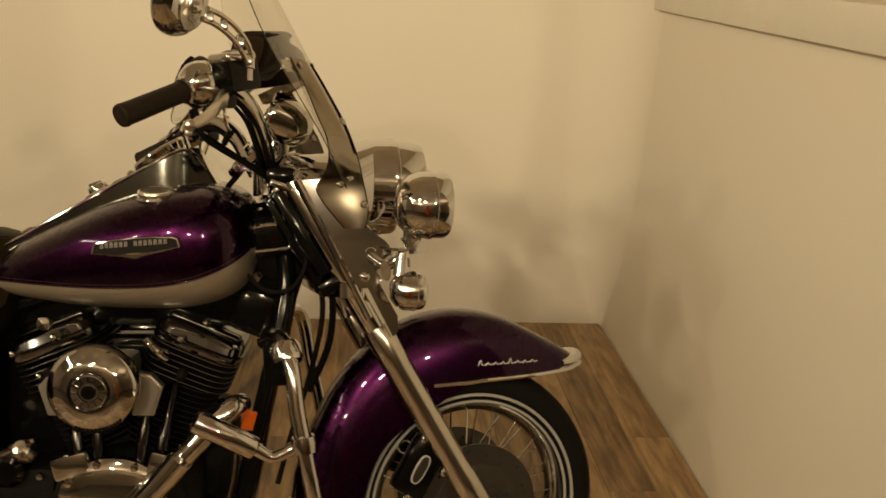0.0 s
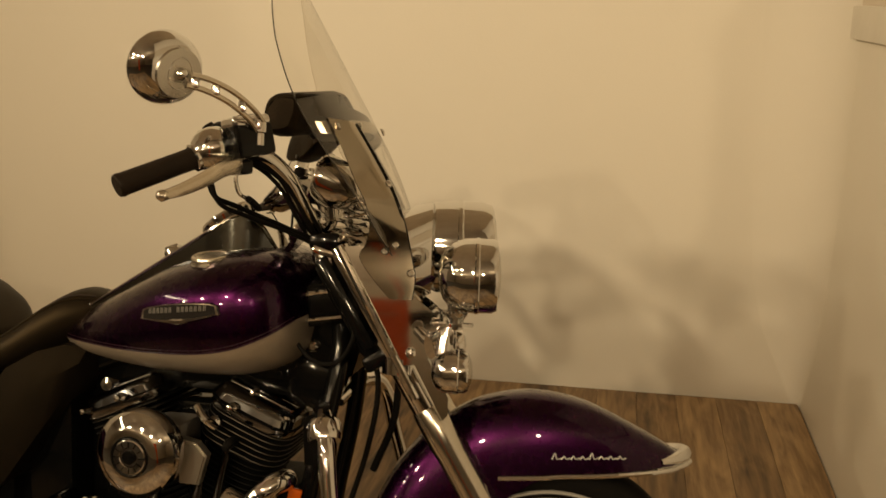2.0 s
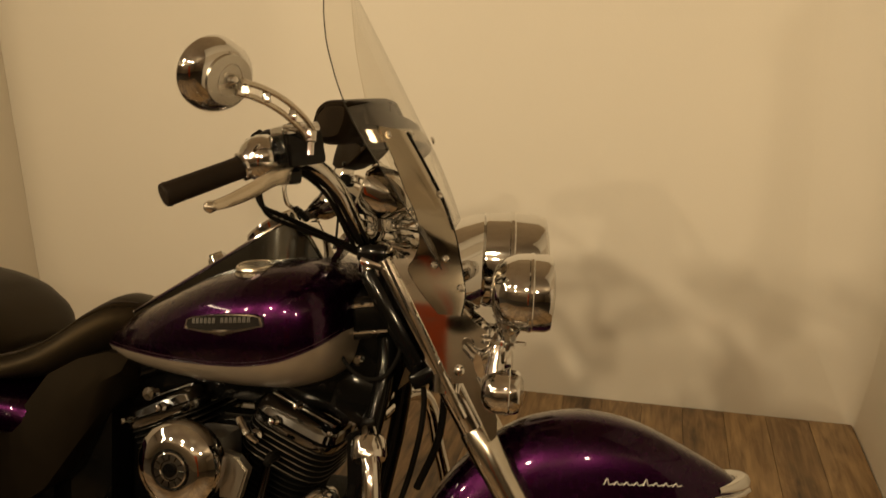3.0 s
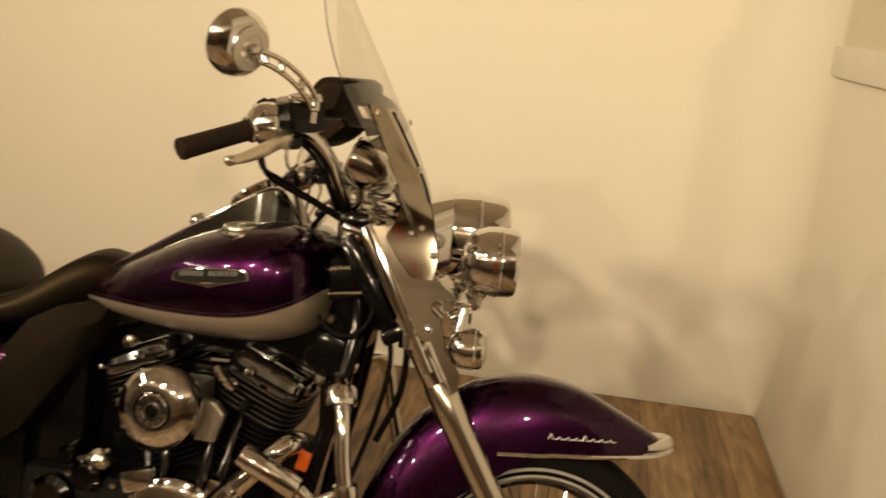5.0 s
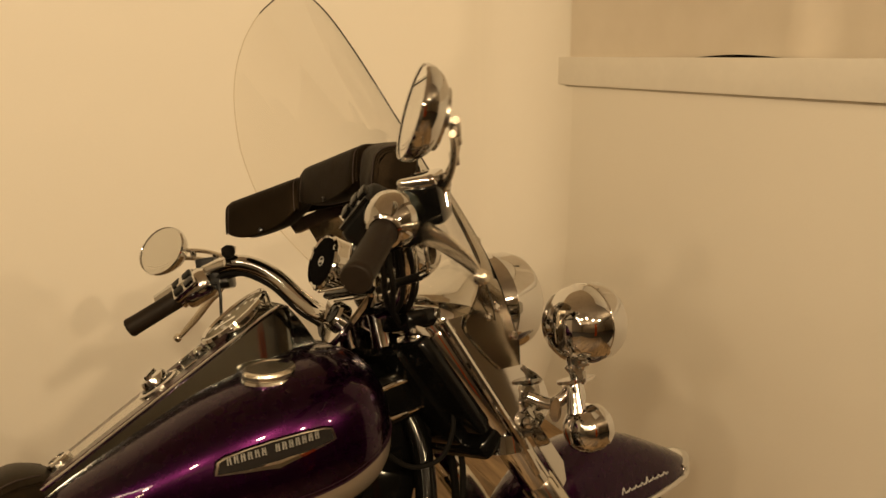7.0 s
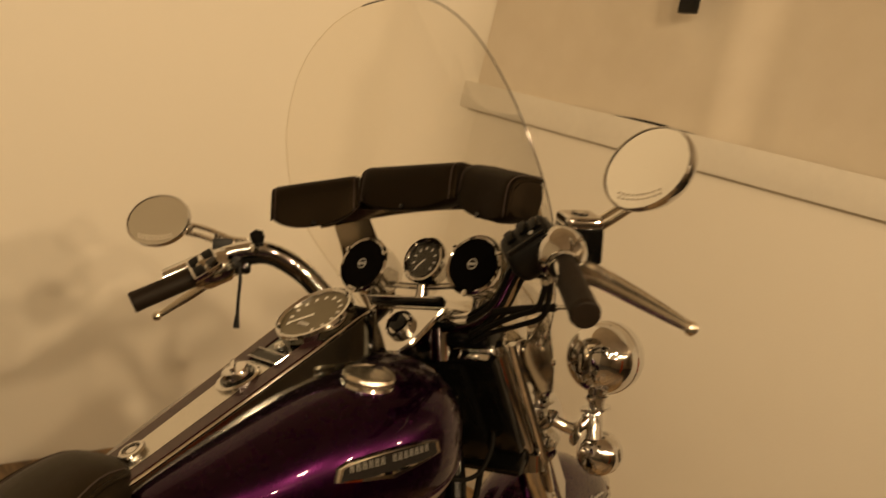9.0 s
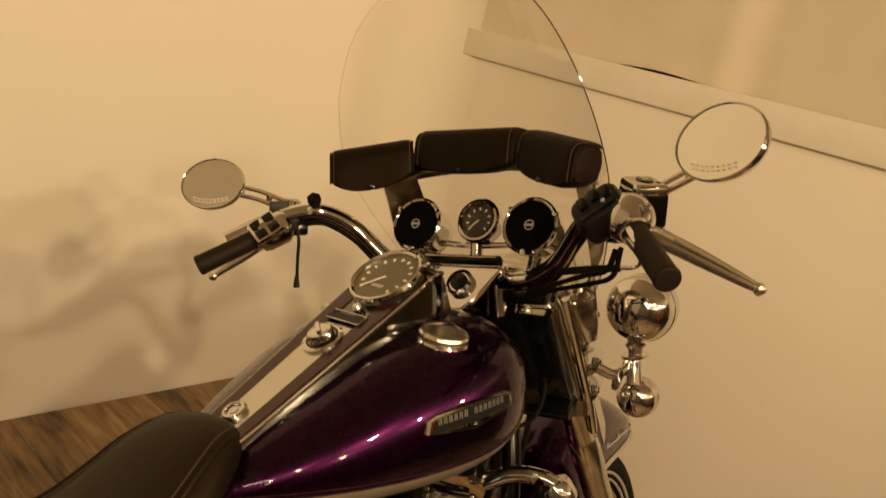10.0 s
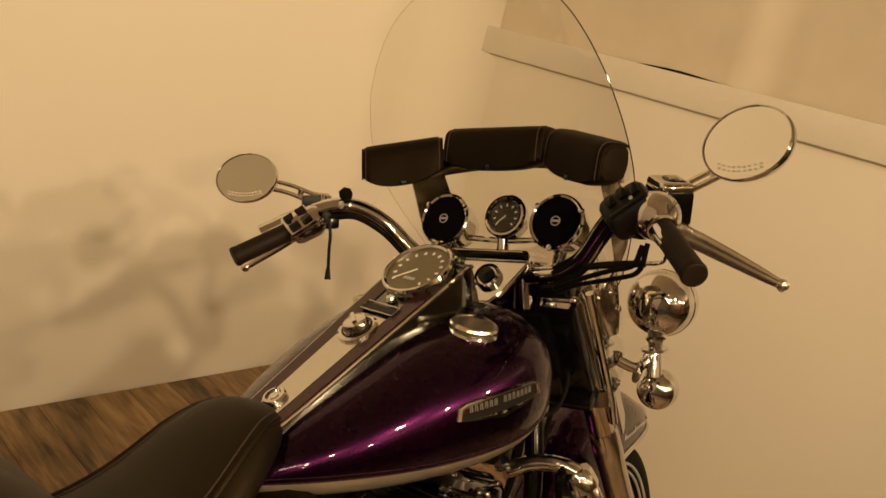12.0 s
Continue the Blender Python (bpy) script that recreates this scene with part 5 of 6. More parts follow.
part("lower_clamp", block((0.085, 0.30, 0.032), pose(0.335, 0, 0.850, 0, -31, 0), 0.010), BLACK, tree)

for side in (1, -1):
    part("fork_shroud", block((0.028, 0.090, 0.20), pose(0.258, -0.112 * side, 0.950, 0, -31, 0), 0.010), BLACK, tree)
    part("shroud_clip", block((0.012, 0.060, 0.010), pose(0.222, -0.105 * side, 1.034, 0, -31, 0), 0.003), CHROME, tree)
    part("shroud_clip", ring_bar((0.224, -0.100 * side, 1.014), (-0.85, 0, 0.5), 0.014, 0.0035, 24, 6), CHROME, tree)
    part("clamp_cover", block((0.060, 0.085, 0.034), pose(0.215, -0.112 * side, 1.068), 0.010), BLACK, tree)

# fork lock panel: a pale chrome shield plate below the gauge
LOCK_N = Vector((-0.80, 0, 0.60)).normalized()
lock_plate = part("fork_lock_panel", plate([(-0.076, 0.044), (0.076, 0.044), (0.036, -0.030), (0.016, -0.050), (-0.016, -0.050), (-0.036, -0.030)], 0.012, facing((0.148, -0.008, 1.084), LOCK_N), 0.003), CHROME, bike, "chrome shield-shaped fork lock panel", True)
part("lock_ring", lathe([(0.0, 0.0), (0.026, 0.0), (0.026, 0.010), (0.022, 0.015), (0.019, 0.010), (0.0, 0.010)], Vector((0.148, -0.010, 1.085)) + LOCK_N * 0.004, LOCK_N, 32), CHROME, lock_plate)
part("lock_barrel", lathe([(0.0, 0.0), (0.017, 0.0), (0.016, 0.013), (0.0, 0.015)], Vector((0.148, -0.010, 1.085)) + LOCK_N * 0.006, LOCK_N, 24), BLACK, lock_plate)
part("lock_hood", block((0.150, 0.016, 0.018), facing((0.176, 0, 1.128), (-0.8, 0, 0.6)), 0.004), BLACK, lock_plate, "glossy black hood above the lock")
part("hood_line", tube([(0.158, -0.072, 1.137), (0.158, 0.072, 1.137)], 0.0022, 8), CHROME, lock_plate)
part("top_cover", plate([(-0.105, -0.03), (-0.075, 0.028), (0.075, 0.028), (0.105, -0.03)], 0.010, facing((0.195, 0, 1.098), (-0.3, 0, 1), (1, 0, 0)), 0.003), BLACK, bike, "", True)
for side in (1, -1):
    clamp_top = part("fork_bracket", block((0.046, 0.060, 0.020), pose(0.226, -0.116 * side, 1.034, 0, 18, 0), 0.005), CHROME, bike, "chrome fork clamp", True)
    part("clamp_frame", block((0.050, 0.012, 0.014), pose(0.216, -0.150 * side, 1.046, 0, 18, 12 * side), 0.004), CHROME, clamp_top)
    part("clamp_step", block((0.020, 0.066, 0.014), pose(0.212, -0.112 * side, 1.052, 0, 18, 0), 0.004), CHROME, clamp_top)
    part("clamp_wedge", plate([(-0.026, -0.014), (0.026, -0.020), (0.020, 0.014), (-0.012, 0.016)], 0.012, pose(0.244, -0.040 * side, 1.037, 0, 20, 0), 0.003), CHROME, clamp_top)
    part("clamp_arm", tube([(0.205, -0.070 * side, 1.075), (0.220, -0.105 * side, 1.082), (0.250, -0.150 * side, 1.070)], 0.011, 12), CHROME, bike, "", True)

# ---- frame, neck, engine ----
neck = part("frame_neck", lathe([(0.0, 0.0), (0.038, 0.0), (0.040, 0.01), (0.034, 0.03), (0.034, 0.15), (0.040, 0.17), (0.0, 0.175)], (0.262, 0, 0.845), (-0.44, 0, 0.90), 24), BLACK, bike, "black steel frame neck")
for side in (1, -1):
    part("down_tube", tube([(0.240, -0.035 * side, 0.93), (0.252, -0.07 * side, 0.84), (0.228, -0.105 * side, 0.68), (0.190, -0.115 * side, 0.50), (0.150, -0.12 * side, 0.28), (0.08, -0.12 * side, 0.20), (-0.10, -0.12 * side, 0.19)], 0.019, 14), BLACK, neck, "black frame down tube")
    part("top_tube", tube([(0.21, -0.03 * side, 0.90), (0.05, -0.03 * side, 0.86), (-0.3, -0.05 * side, 0.79), (-0.55, -0.09 * side, 0.62)], 0.018, 12), BLACK, neck)
    cover = part("neck_cover", loft([[(x, -(y + u) * side, z + v) for u, v in oval(0.012, h, 14, 3)] for x, y, z, h in ((0.150, 0.070, 0.935, 0.040), (0.20, 0.072, 0.945, 0.044), (0.25, 0.066, 0.952, 0.040), (0.290, 0.055, 0.955, 0.030))]), BLACK, neck, "black neck cover", angle=45)
    part("cover_bead", tube([(0.145, -0.084 * side, 0.955), (0.20, -0.087 * side, 0.972), (0.255, -0.080 * side, 0.978)], 0.005, 8), CHROME, cover)
    part("cover_bead", tube([(0.145, -0.084 * side, 0.912), (0.20, -0.086 * side, 0.918), (0.262, -0.078 * side, 0.926)], 0.0035, 8), CHROME, cover)
    part("neck_bolt", lathe([(0.0, 0.0), (0.011, 0.0), (0.011, 0.008), (0.006, 0.012), (0.0, 0.012)], (0.190, -0.050 * side, 0.856), (0, -side, 0), 12), CHROME, neck)
part("neck_gusset", plate([(0.10, 0.99), (0.24, 0.99), (0.30, 0.90), (0.27, 0.80), (0.20, 0.74), (0.12, 0.78)], 0.10, facing((0, 0, 0), (0, -1, 0), (0, 0, 1)), 0.01), BLACK, neck)
LOOP = [(0.150, -0.098, 0.925), (0.175, -0.105, 0.870), (0.215, -0.112, 0.838), (0.262, -0.118, 0.842), (0.290, -0.118, 0.880), (0.300, -0.112, 0.930)]
part("brake_hose", tube(LOOP, 0.0042, 8), RUBBER, bike, "thin black hose loop")
part("clutch_cable", tube([(0.30, -0.09, 0.93), (0.33, -0.06, 0.80), (0.31, -0.05, 0.66), (0.27, -0.06, 0.52), (0.24, -0.08, 0.40)], 0.006, 8), RUBBER, bike, "black cable beside the fork")
part("wiring_loom", tube([(0.30, 0.05, 0.95), (0.345, 0.03, 0.83), (0.345, 0.02, 0.70), (0.30, 0.02, 0.58)], 0.008, 8), RUBBER, bike, "black wiring loom")
part("hydraulic_sleeve", tube([(0.102, -0.215, 1.122), (0.104, -0.262, 1.128), (0.107, -0.317, 1.132)], 0.0062, 12), RUBBER, bike, "black sleeve on the brake line", True)
part("brake_pipe", tube([(0.107, -0.314, 1.132), (0.104, -0.338, 1.134), (0.098, -0.352, 1.142), (0.094, -0.356, 1.165), (0.100, -0.350, 1.190)], 0.0034, 8), CHROME, bike, "thin chrome brake pipe", True)
part("throttle_cable", tube([(0.040, -0.334, 1.165), (0.050, -0.316, 1.134), (0.077, -0.270, 1.121), (0.132, -0.190, 1.096), (0.200, -0.110, 1.066)], 0.0046, 8), RUBBER, bike, "black throttle cable", True)
part("throttle_cable", tube([(0.046, -0.340, 1.168), (0.058, -0.322, 1.124), (0.090, -0.268, 1.106), (0.145, -0.180, 1.084), (0.210, -0.100, 1.052)], 0.0042, 8), RUBBER, bike, "black throttle cable", True)
for side in (1, -1):
    for dx, dz, r in ((0.006, -0.021, 0.0055), (-0.012, -0.019, 0.004), (0.015, -0.012, 0.004), (-0.017, 0.004, 0.0045), (-0.013, 0.013, 0.0035))[:5 if side > 0 else 2]:
        line = [(x + dx, y * side, z + dz) for x, y, z in BAR[1:6]]
        part("bar_wiring", tube(line, r, 8), RUBBER, bar)

# V-twin: each cylinder a stack of fins on a tilted barrel
CRANK = Vector((-0.078, 0.0, 0.36))
engine = part("crankcase", loft([[(CRANK.x + u, y, CRANK.z + v) for u, v in oval(r * 1.15, r, 28, 3)] for y, r in ((-0.155, 0.10), (-0.145, 0.118), (-0.08, 0.128), (0.08, 0.128), (0.145, 0.118), (0.155, 0.10))]), WRINKLE, bike, "black V-twin engine with bright fin edges", angle=45)
for lean in (22.5, -22.5):
    M = Matrix.Translation(CRANK) @ Matrix.Rotation(radians(lean), 4, "Y")
    barrel = part("cylinder", lathe([(0.0, 0.10), (0.066, 0.10), (0.066, 0.37), (0.0, 0.37)], (0, 0, 0), (0, 0, 1), 28), WRINKLE, engine, "finned black cylinder")
    barrel.matrix_basis = M
    for k in range(19):
        h = 0.140 + k * 0.0125
        head_fin = k >= 13
        bx, by = (0.098, 0.112) if head_fin else (0.086, 0.096)
        outline = oval(bx, by, 28, 4.0 if head_fin else 3.0)
        fin = part("fin", plate(outline, 0.0030, pose(0, 0, h), 0.0), WRINKLE, barrel)
        if head_fin:
            part("fin_edge", tube([(u, v, h) for u, v in outline] + [(bx, 0, h)], 0.0011, 6, smooth=False), DISC, fin)
    rocker = part("rocker_box", loft([[(u * s, v * s, z) for u, v in oval(0.098, 0.116, 28, 5)] for z, s in ((0.371, 0.98), (0.375, 1.0), (0.388, 1.0), (0.392, 0.97), (0.404, 0.95), (0.415, 0.87), (0.419, 0.76))]), ROCKER, engine, "grey chrome rocker box cover", angle=35)
    rocker.matrix_basis = M
    part("rocker_gasket", plate(oval(0.101, 0.119, 28, 5), 0.004, pose(0, 0, 0.3895), 0.001), BLACK, rocker)
    for sx in (-1, 1):
        for sy in (-1, 1):
            part("rocker_bolt", lathe([(0.0, 0.0), (0.009, 0.0), (0.009, 0.012), (0.006, 0.016), (0.0, 0.016)], (0.070 * sx, 0.088 * sy, 0.398), (0, 0, 1), 12), CHROME, rocker)
    part("rocker_ridge", block((0.15, 0.035, 0.018), pose(0, -0.055, 0.414), 0.006), ROCKER, rocker)
    part("spark_plug_cap", tube([(0.0 if lean > 0 else -0.02, -0.125, 0.330), (0.0, -0.150, 0.335), (0.0, -0.165, 0.325)], [0.010, 0.011, 0.007], 10), RUBBER, barrel)
    for sx in (-0.020, 0.020):
        foot = Vector((CRANK.x + (0.058 if lean > 0 else -0.058) + sx * 0.9, -0.142, CRANK.z + 0.10))
        tip = M @ Vector((sx * 1.3 + (-0.035 if lean > 0 else 0.035), -0.118, 0.30))
        part("pushrod_tube", tube([foot, foot.lerp(tip, 0.45), foot.lerp(tip, 0.5), tip], [0.0125, 0.0125, 0.009, 0.009], 14, smooth=False), DARKCHROME, engine, "dark pushrod tube")
# black filler blocks, added for the shaded clutter between the cylinders and under the tank
part("intake_manifold", block((0.20, 0.10, 0.12), pose(-0.08, 0.0, 0.66), 0.02), BLACK, engine)
part("backbone", block((0.52, 0.085, 0.10), pose(-0.10, 0.0, 0.790), 0.02), BLACK, engine)
part("ignition_coil", block((0.14, 0.07, 0.10), pose(-0.075, 0.06, 0.62), 0.015), BLACK, engine)
part("front_motor_mount", block((0.10, 0.12, 0.10), pose(0.185, 0.0, 0.775, 0, 20, 0), 0.02), BLACK, engine)
part("primary_filler", block((0.58, 0.16, 0.34), pose(-0.16, 0.115, 0.36), 0.04), WRINKLE, engine, "black filler block in place of the far-side primary case")
part("inner_filler", block((0.26, 0.12, 0.34), pose(-0.30, 0.035, 0.60), 0.03), BLACK, engine)
part("upper_filler", block((0.20, 0.06, 0.26), pose(-0.075, 0.075, 0.60), 0.02), BLACK, engine)
part("lower_filler", block((0.62, 0.24, 0.10), pose(-0.20, 0.0, 0.20), 0.03), BLACK, engine)
part("rear_filler", block((0.16, 0.20, 0.34), pose(-0.42, 0.0, 0.58), 0.03), BLACK, engine)
cam_cover = part("cam_cover", lathe([(0.0, 0.012), (0.05, 0.012), (0.074, 0.008), (0.086, 0.0), (0.088, -0.012)], (CRANK.x - 0.01, -0.160, CRANK.z + 0.045), (0, -1, 0), 36, squash=1.25, squash_axis=(1, 0, 0)), CHROME, engine, "chrome cam cover")
for k in range(8):
    a = 2 * math.pi * k / 8 + 0.3
    part("cover_bolt", lathe([(0.0, 0.0), (0.008, 0.0), (0.008, 0.010), (0.0, 0.011)], (CRANK.x - 0.01 + 0.098 * math.cos(a), -0.160, CRANK.z + 0.045 + 0.078 * math.sin(a)), (0, -1, 0), 10), CHROME, cam_cover)
for x in (-0.17, 0.02):
    part("lifter_block", block((0.075, 0.035, 0.050), pose(x, -0.150, CRANK.z + 0.115, 0, 15 if x > -0.08 else -15, 0), 0.010), CHROME, engine, "chrome lifter cover")
part("oil_filter", lathe([(0.0, 0.0), (0.034, 0.0), (0.038, 0.008), (0.038, 0.085), (0.030, 0.095), (0.0, 0.097)], (0.075, 0, 0.30), (1, 0, 0.1), 28), CHROME, engine, "chrome oil filter")
part("transmission", block((0.26, 0.26, 0.20), pose(-0.34, 0, 0.36), 0.03), WRINKLE, engine, "black transmission case")
for dx, dz, r in ((-0.30, 0.46, 0.035), (-0.38, 0.40, 0.05), (-0.27, 0.36, 0.03), (-0.345, 0.50, 0.022)):
    part("transmission_cover", lathe([(0.0, 0.018), (r * 0.7, 0.018), (r, 0.008), (r, -0.03), (0.0, -0.03)], (dx, -0.140, dz), (0, -1, 0), 24), DARKCHROME, engine)
part("clutch_cable_fitting", tube([(-0.31, -0.150, 0.50), (-0.27, -0.160, 0.520), (-0.24, -0.158, 0.530)], [0.010, 0.008, 0.005], 10), CHROME, engine)
part("rear_box", block((0.20, 0.26, 0.26), pose(-0.56, 0, 0.48), 0.03), BLACK, bike, "black battery and oil box")

# oil lines and small fittings
for y0 in (-0.150, -0.136):
    part("oil_line", tube([(0.045, y0, 0.30), (0.115, y0 - 0.01, 0.34), (0.150, y0, 0.42), (0.158, y0 + 0.02, 0.52)], 0.0045, 8), CHROME, engine, "thin chrome oil line")
for x, z, r in ((-0.205, 0.735, 0.010), (0.045, 0.735, 0.010), (0.005, 0.70, 0.014), (-0.235, 0.655, 0.008), (0.095, 0.770, 0.008), (-0.285, 0.70, 0.009)):
    part("fitting", lathe([(0.0, 0.0), (r, 0.0), (r, 0.010), (r * 0.6, 0.016), (r * 0.6, 0.026), (0.0, 0.028)], (x, -0.118, z), (0, -1, 0.15), 12), CHROME, engine, "small chrome fitting")
part("choke_knob", lathe([(0.0, 0.0), (0.008, 0.0), (0.008, 0.016), (0.013, 0.018), (0.013, 0.028), (0.0, 0.030)], (-0.215, -0.130, 0.768), (-0.1, -1, 0.1), 16), CHROME, engine)
part("oil_filler", lathe([(0.0, 0.0), (0.022, 0.0), (0.024, 0.010), (0.020, 0.030), (0.014, 0.036), (0.0, 0.037)], (-0.255, -0.150, 0.500), (-0.2, -0.7, 0.6), 20), POLISHED, engine, "polished oil filler plug")
for k in range(6):
    part("case_bolt", lathe([(0.0, 0.0), (0.007, 0.0), (0.007, 0.008), (0.0, 0.009)], (-0.24 - 0.035 * k, -0.131, 0.468 - 0.012 * abs(k - 2)), (0, -1, 0), 10), CHROME, engine)

# air cleaner
AC, ACN = Vector((-0.102, -0.188, 0.662)), Vector((0, -1, 0))
back = part("air_cleaner", lathe([(0.0, 0.0), (0.070, 0.0), (0.082, 0.010), (0.0865, 0.028), (0.0865, 0.040), (0.083, 0.052), (0.073, 0.062), (0.058, 0.068), (0.054, 0.070), (0.040, 0.0705), (0.038, 0.066), (0.0, 0.066)], AC, ACN, 64), CHROME, bike, "round polished chrome air cleaner cover", angle=25)
part("cover_medallion", lathe([(0.0, 0.066), (0.036, 0.066), (0.036, 0.071), (0.032, 0.074), (0.020, 0.0735), (0.018, 0.071), (0.0, 0.071)], AC, ACN, 48), CHROME, back, "ringed steel medallion")
part("medallion_ring", ring_bar(AC + ACN * 0.071, ACN, 0.0365, 0.0022, 48, 8), BLACK, back)
part("medallion_centre", lathe([(0.0, 0.070), (0.0135, 0.070), (0.0135, 0.0745), (0.0, 0.0755)], AC, ACN, 24), BLACK, back)
for k in range(12):
    t = 2 * math.pi * k / 12
    part("medallion_rib", block((0.010, 0.0016, 0.0016), facing(AC + ACN * 0.0742, ACN) @ pose(0.026 * math.cos(t), 0.026 * math.sin(t), 0, 0, 0, math.degrees(t)), 0), BLACK, back)
for k in range(13):
    t = radians(-112 + 5.2 * k)
    c = AC + Vector((0.0845 * math.cos(t), -0.046, 0.0845 * math.sin(t)))
    part("louvre", block((0.0036, 0.026, 0.006), Matrix.Translation(c) @ Matrix.Rotation(-t, 4, "Y"), 0.0012), BLACK, back)
for sx in (-1, 1):
    ear = [(0.060 * sx, 0.020), (0.098 * sx, 0.012), (0.120 * sx, -0.012), (0.102 * sx, -0.072), (0.060 * sx, -0.072)]
    part("backing_plate", plate(ear if sx > 0 else ear[::-1], 0.026, facing(AC + Vector((0, 0.016, 0)), ACN), 0.004), BACKPLATE, back, "pale polished backing plate")
part("carburettor", block((0.09, 0.09, 0.09), pose(-0.09, -0.12, 0.66), 0.02), ALLOY, engine)
part("throttle_link", tube([(-0.02, -0.15, 0.74), (0.0, -0.16, 0.72), (0.02, -0.15, 0.70)], 0.008, 10), CHROME, engine)

# exhaust
part("front_exhaust", tube([(0.125, -0.09, 0.575), (0.165, -0.135, 0.60), (0.150, -0.175, 0.60), (0.085, -0.195, 0.535), (-0.005, -0.20, 0.43), (-0.10, -0.20, 0.32), (-0.25, -0.21, 0.265), (-0.60, -0.215, 0.262)], 0.0225, 18), CHROME, bike, "chrome front exhaust header")
part("exhaust_shield", tube([(0.06, -0.212, 0.510), (-0.005, -0.214, 0.432), (-0.08, -0.214, 0.345)], 0.026, 16), CHROME, bike, "chrome exhaust heat shield")
part("muffler", lathe([(0.028, 0.0), (0.042, 0.03), (0.046, 0.10), (0.046, 0.72), (0.040, 0.76), (0.0, 0.76)], (-0.55, -0.225, 0.262), (-1, 0, 0.01), 28), CHROME, bike, "chrome muffler")

# engine guard with highway peg
guard = part("engine_guard", tube([(0.205, -0.06, 0.715), (0.232, -0.115, 0.742), (0.258, -0.175, 0.738), (0.276, -0.212, 0.695), (0.290, -0.232, 0.61), (0.312, -0.245, 0.51), (0.330, -0.235, 0.40), (0.315, -0.190, 0.30), (0.240, -0.115, 0.245)], 0.0165, 16), CHROME, bike, "chrome engine guard bar")
part("engine_guard_mirror", tube([(0.205, 0.06, 0.715), (0.232, 0.115, 0.742), (0.258, 0.175, 0.738), (0.276, 0.212, 0.695), (0.290, 0.232, 0.61), (0.312, 0.245, 0.51), (0.330, 0.235, 0.40), (0.315, 0.190, 0.30), (0.240, 0.115, 0.245)], 0.0165, 16), CHROME, guard)
part("guard_clamp", lathe([(0.0, -0.02), (0.030, -0.02), (0.033, -0.012), (0.033, 0.012), (0.030, 0.02), (0.0, 0.02)], (0.262, -0.185, 0.722), (0.25, -0.5, -0.8), 24), CHROME, guard, "round chrome clamp")
part("guard_bracket", plate([(-0.03, -0.05), (0.03, -0.05), (0.035, 0.04), (0.0, 0.055), (-0.035, 0.04)], 0.014, facing((0.248, -0.165, 0.700), (0.2, -1, 0.1)), 0.004), BLACK, guard)
peg = part("highway_peg", lathe([(0.0, 0.0), (0.021, 0.0), (0.0235, 0.004), (0.0235, 0.124), (0.020, 0.130), (0.0, 0.131)], (0.208, -0.255, 0.548), (-0.84, -0.18, 0.50), 28), CHROME, bike, "polished round highway peg")
part("peg_arm", tube([(0.212, -0.254, 0.546), (0.245, -0.250, 0.528), (0.285, -0.245, 0.545), (0.304, -0.243, 0.552)], [0.014, 0.012, 0.014, 0.020], 12), CHROME, peg)
part("peg_clamp", lathe([(0.0, -0.016), (0.024, -0.016), (0.026, 0.0), (0.024, 0.016), (0.0, 0.016)], (0.304, -0.243, 0.552), (0.15, -0.1, -1), 20), CHROME, peg)
part("side_reflector", block((0.027, 0.010, 0.042), pose(0.184, -0.140, 0.566, 0, 14, 8), 0.004), AMBER, bike, "amber reflector on the frame")
part("jiffy_stand", tube([(-0.02, 0.11, 0.20), (0.02, 0.25, 0.10), (0.05, 0.345, 0.09)], 0.012, 10), BLACK, bike, "black side stand, down")

# ---- windshield bag ----
bag = tagged(new("windshield_bag"), "black leather three-pouch bag strapped inside the windshield", "bag")
bag.matrix_basis = bike.matrix_basis @ STEER


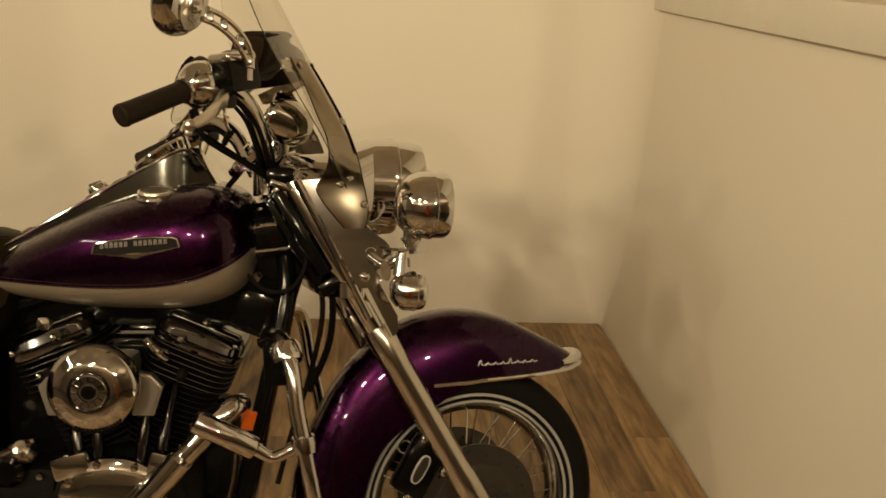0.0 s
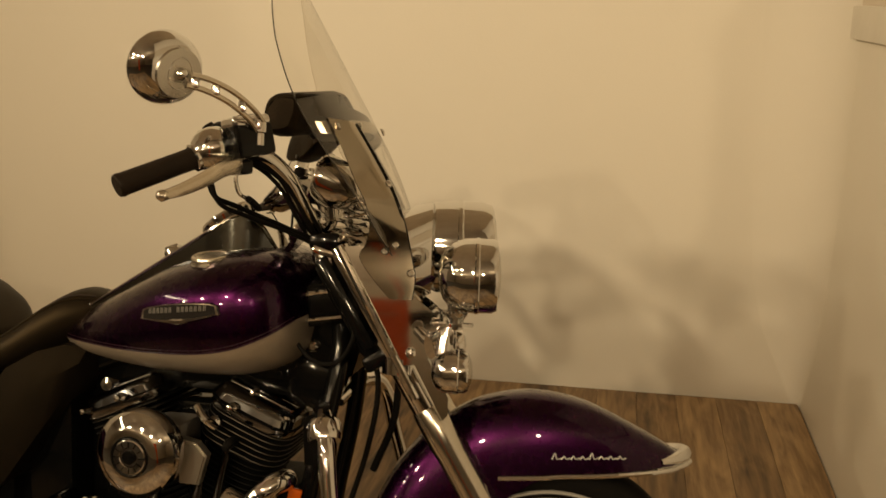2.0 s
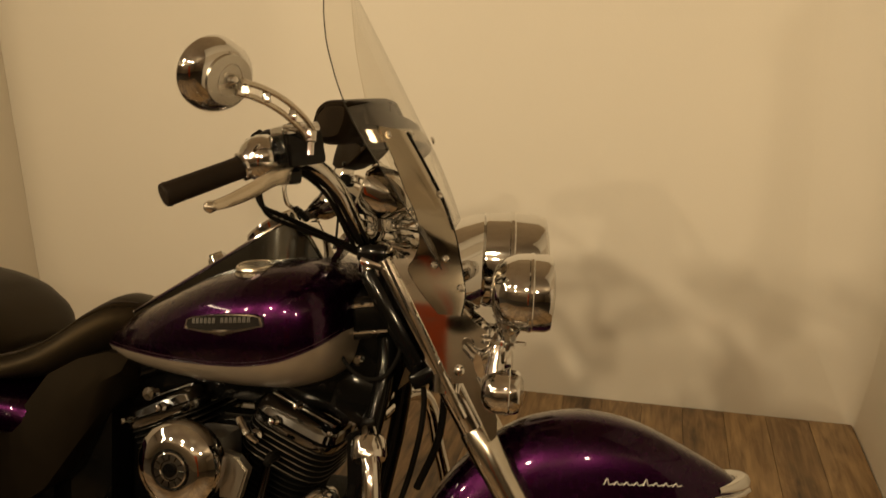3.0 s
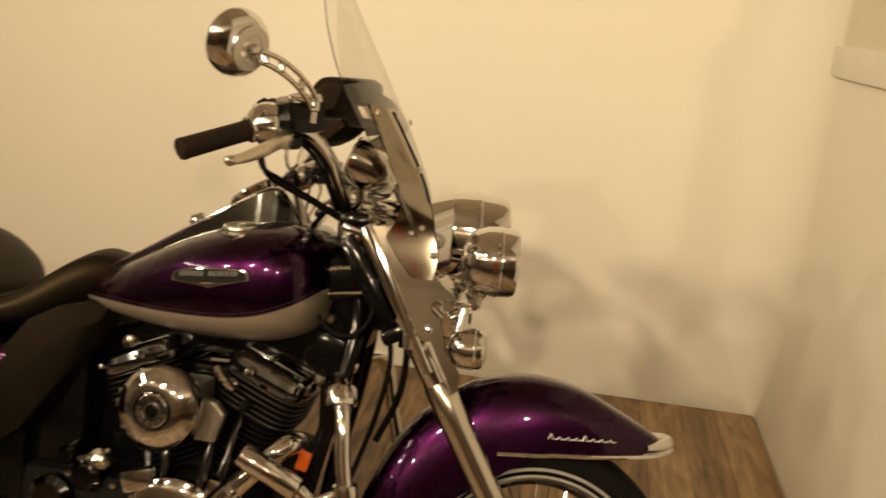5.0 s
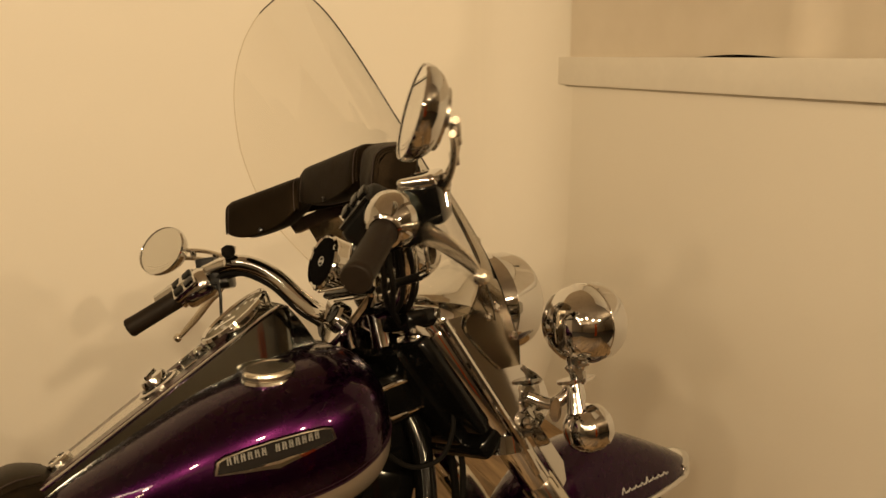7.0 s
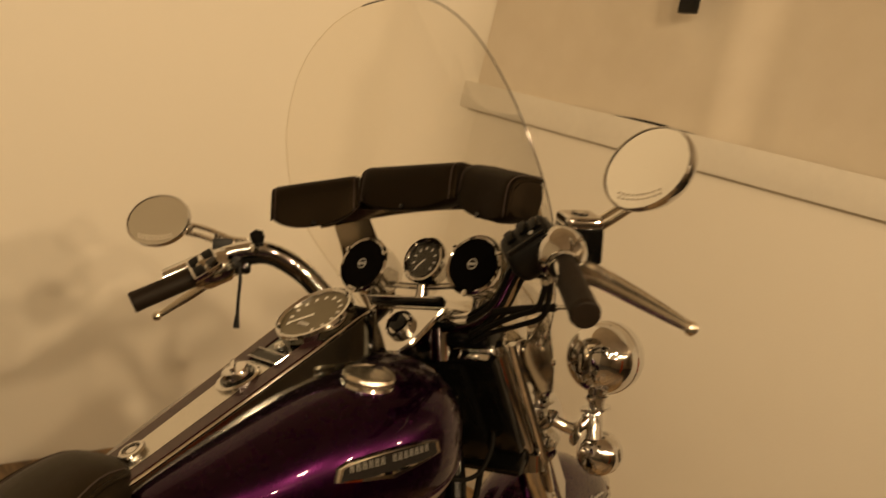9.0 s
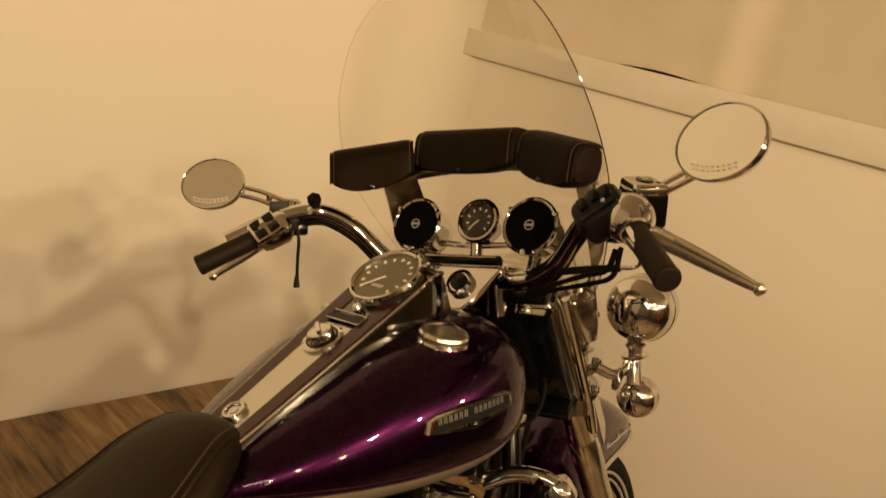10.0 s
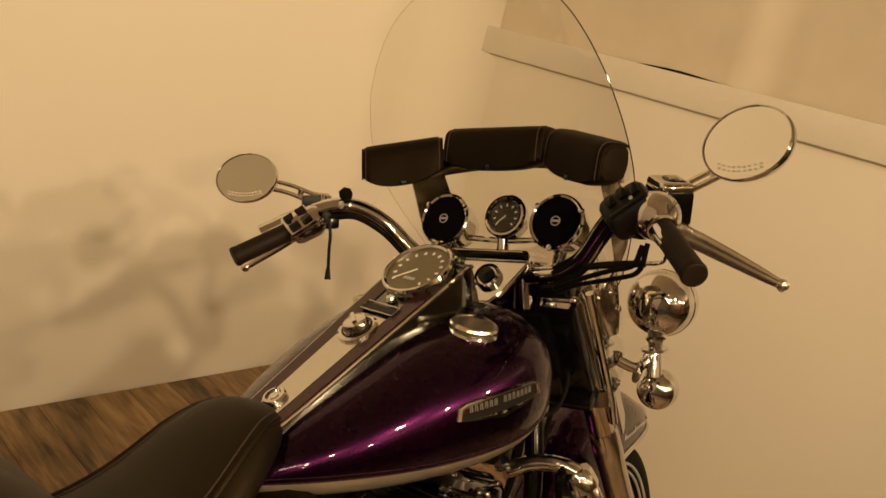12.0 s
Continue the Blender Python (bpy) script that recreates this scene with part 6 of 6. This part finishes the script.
def pouch(p, q, dip, sag=0.2, lean=0.25):
    """A boxy stitched leather pouch with end panels and a flap that hangs over its rear face."""
    p, q = Vector(p), Vector(q)
    way = (q - p).normalized()
    back_way = Vector((0, 0, 1)).cross(way).normalized()

    def at(u, b, z):
        return p.lerp(q, u) + back_way * (b - lean * z) + Vector((0, 0, z))

    rings = []
    for k in range(17):
        u = k / 16
        end = abs(2 * u - 1)
        s = 1.0 - 0.16 * max(0.0, (end - 0.80) / 0.20) ** 2
        ring = []
        for j in range(28):
            a = 2 * math.pi * j / 28
            ca, sa = math.cos(a), math.sin(a)
            crease = 0.0011 * math.sin(7.0 * u + 1.7 * j) + 0.0007 * math.sin(19.0 * u + j)
            b = 0.033 * math.copysign(abs(ca) ** 0.62, ca) * s + crease
            z = 0.0365 * math.copysign(abs(sa) ** 0.62, sa) * s * (1.0 if sa > 0 else 1.0 - sag * max(0.0, (end - 0.45) / 0.55) ** 1.4) - (0.006 if sa < 0 else 0.0) * (1 - end ** 2)
            ring.append(at(u, b, z))
        rings.append(ring)
    body = part("pouch", loft(rings), BAG, bag, "black leather pouch with a stitched flap", angle=48)
    flap = []
    for k in range(17):
        u = -0.004 + 1.008 * k / 16
        end = abs(2 * u - 1)
        s = 1.0 - 0.13 * max(0.0, (end - 0.84) / 0.16) ** 2
        drop = -0.018 - (dip + 0.006) * max(0.0, 1 - end ** 2.6)
        wave = 0.0012 * math.sin(9 * u)
        outer = [(-0.030, 0.0345), (-0.016, 0.0395), (0.008, 0.0400), (0.026, 0.0372), (0.0355, 0.029), (0.0375, 0.012), (0.0372 + wave, -0.010), (0.0352 + wave, drop)]
        inner = [(b - 0.0028, z - 0.0026) for b, z in outer[::-1]]
        flap.append([at(u, b * s, z * s) for b, z in outer + inner])
    cover = part("flap", loft(flap), BAG, body, angle=40)
    for u in (0.005, 0.045, 0.955, 0.995):
        thread = 0.02 < u < 0.98
        s = 0.885 if abs(2 * u - 1) > 0.95 else 0.965
        pts = [at(u, b * s, z * s) for b, z in ((-0.022, 0.0385), (0.006, 0.0405), (0.026, 0.0378), (0.0362, 0.028), (0.0380, 0.012), (0.0376, -0.008), (0.0358, -0.026))]
        part("stitching" if thread else "piping", tube(pts, 0.0009 if thread else 0.0017, 6, steps=3), THREAD if thread else BAG, cover)
    part("snap", lathe([(0.0, 0.0), (0.0055, 0.0), (0.0045, 0.003), (0.0, 0.004)], at(0.5, 0.036, -0.024 - 0.8 * dip), back_way, 14), DARKCHROME, cover)


pouch((0.141, -0.252, 1.289), (0.203, -0.122, 1.321), 0.012)
pouch((0.200, -0.104, 1.326), (0.197, 0.098, 1.328), 0.014)
pouch((0.184, 0.116, 1.314), (0.094, 0.240, 1.292), 0.018, 0.45)
part("backing", loft([[(shield_x(y, 1.30) - 0.012, y, 1.296), (shield_x(y, 1.32) - 0.012, y, 1.330), (shield_x(y, 1.32) - 0.018, y, 1.330), (shield_x(y, 1.30) - 0.018, y, 1.296)] for y in [-0.22 + 0.44 * k / 14 for k in range(15)]]), BAG, bag)

# ---- wooden platform ----
deck = tagged(part("floor", block((RIGHT_X - LEFT_X - 0.006, 4.2, 0.044), pose((RIGHT_X + LEFT_X) / 2, BACK_Y - 2.103, -0.0275), 0.002), DARK, None), "brown wood-plank platform floor under the motorcycle", "floor", kind="structure")
PLANK_W = 0.152
random.seed(7)
lengths = (0.92, 1.22)
meshes = {}
for length in lengths:
    bm = block((PLANK_W - 0.0012, length - 0.0012, 0.006), None, 0.0008, segments=1)
    me = bpy.data.meshes.new("plank")
    bm.to_mesh(me)
    bm.free()
    me.materials.append(WOOD)
    meshes[length] = me
cols = int((RIGHT_X - LEFT_X) / PLANK_W)
start_x = RIGHT_X - 0.004 - cols * PLANK_W
for c in range(cols):
    y = BACK_Y - 0.004 - random.choice((0.0, 0.0))
    first = True
    while y > BACK_Y - 4.19:
        length = random.choice(lengths)
        if first:
            length = lengths[c % 2]
            first = False
        length = round(min(length, y - (BACK_Y - 4.19)), 3)
        if length < 0.03:
            break
        if length not in meshes:
            bm = block((PLANK_W - 0.0012, length - 0.0012, 0.006), None, 0.0008, segments=1)
            meshes[length] = bpy.data.meshes.new("plank")
            bm.to_mesh(meshes[length])
            bm.free()
            meshes[length].materials.append(WOOD)
        ob = new("plank", meshes[length])
        ob.parent = deck
        ob.location = (start_x + PLANK_W * (c + 0.5), y - length / 2, 0.0)
        y -= length
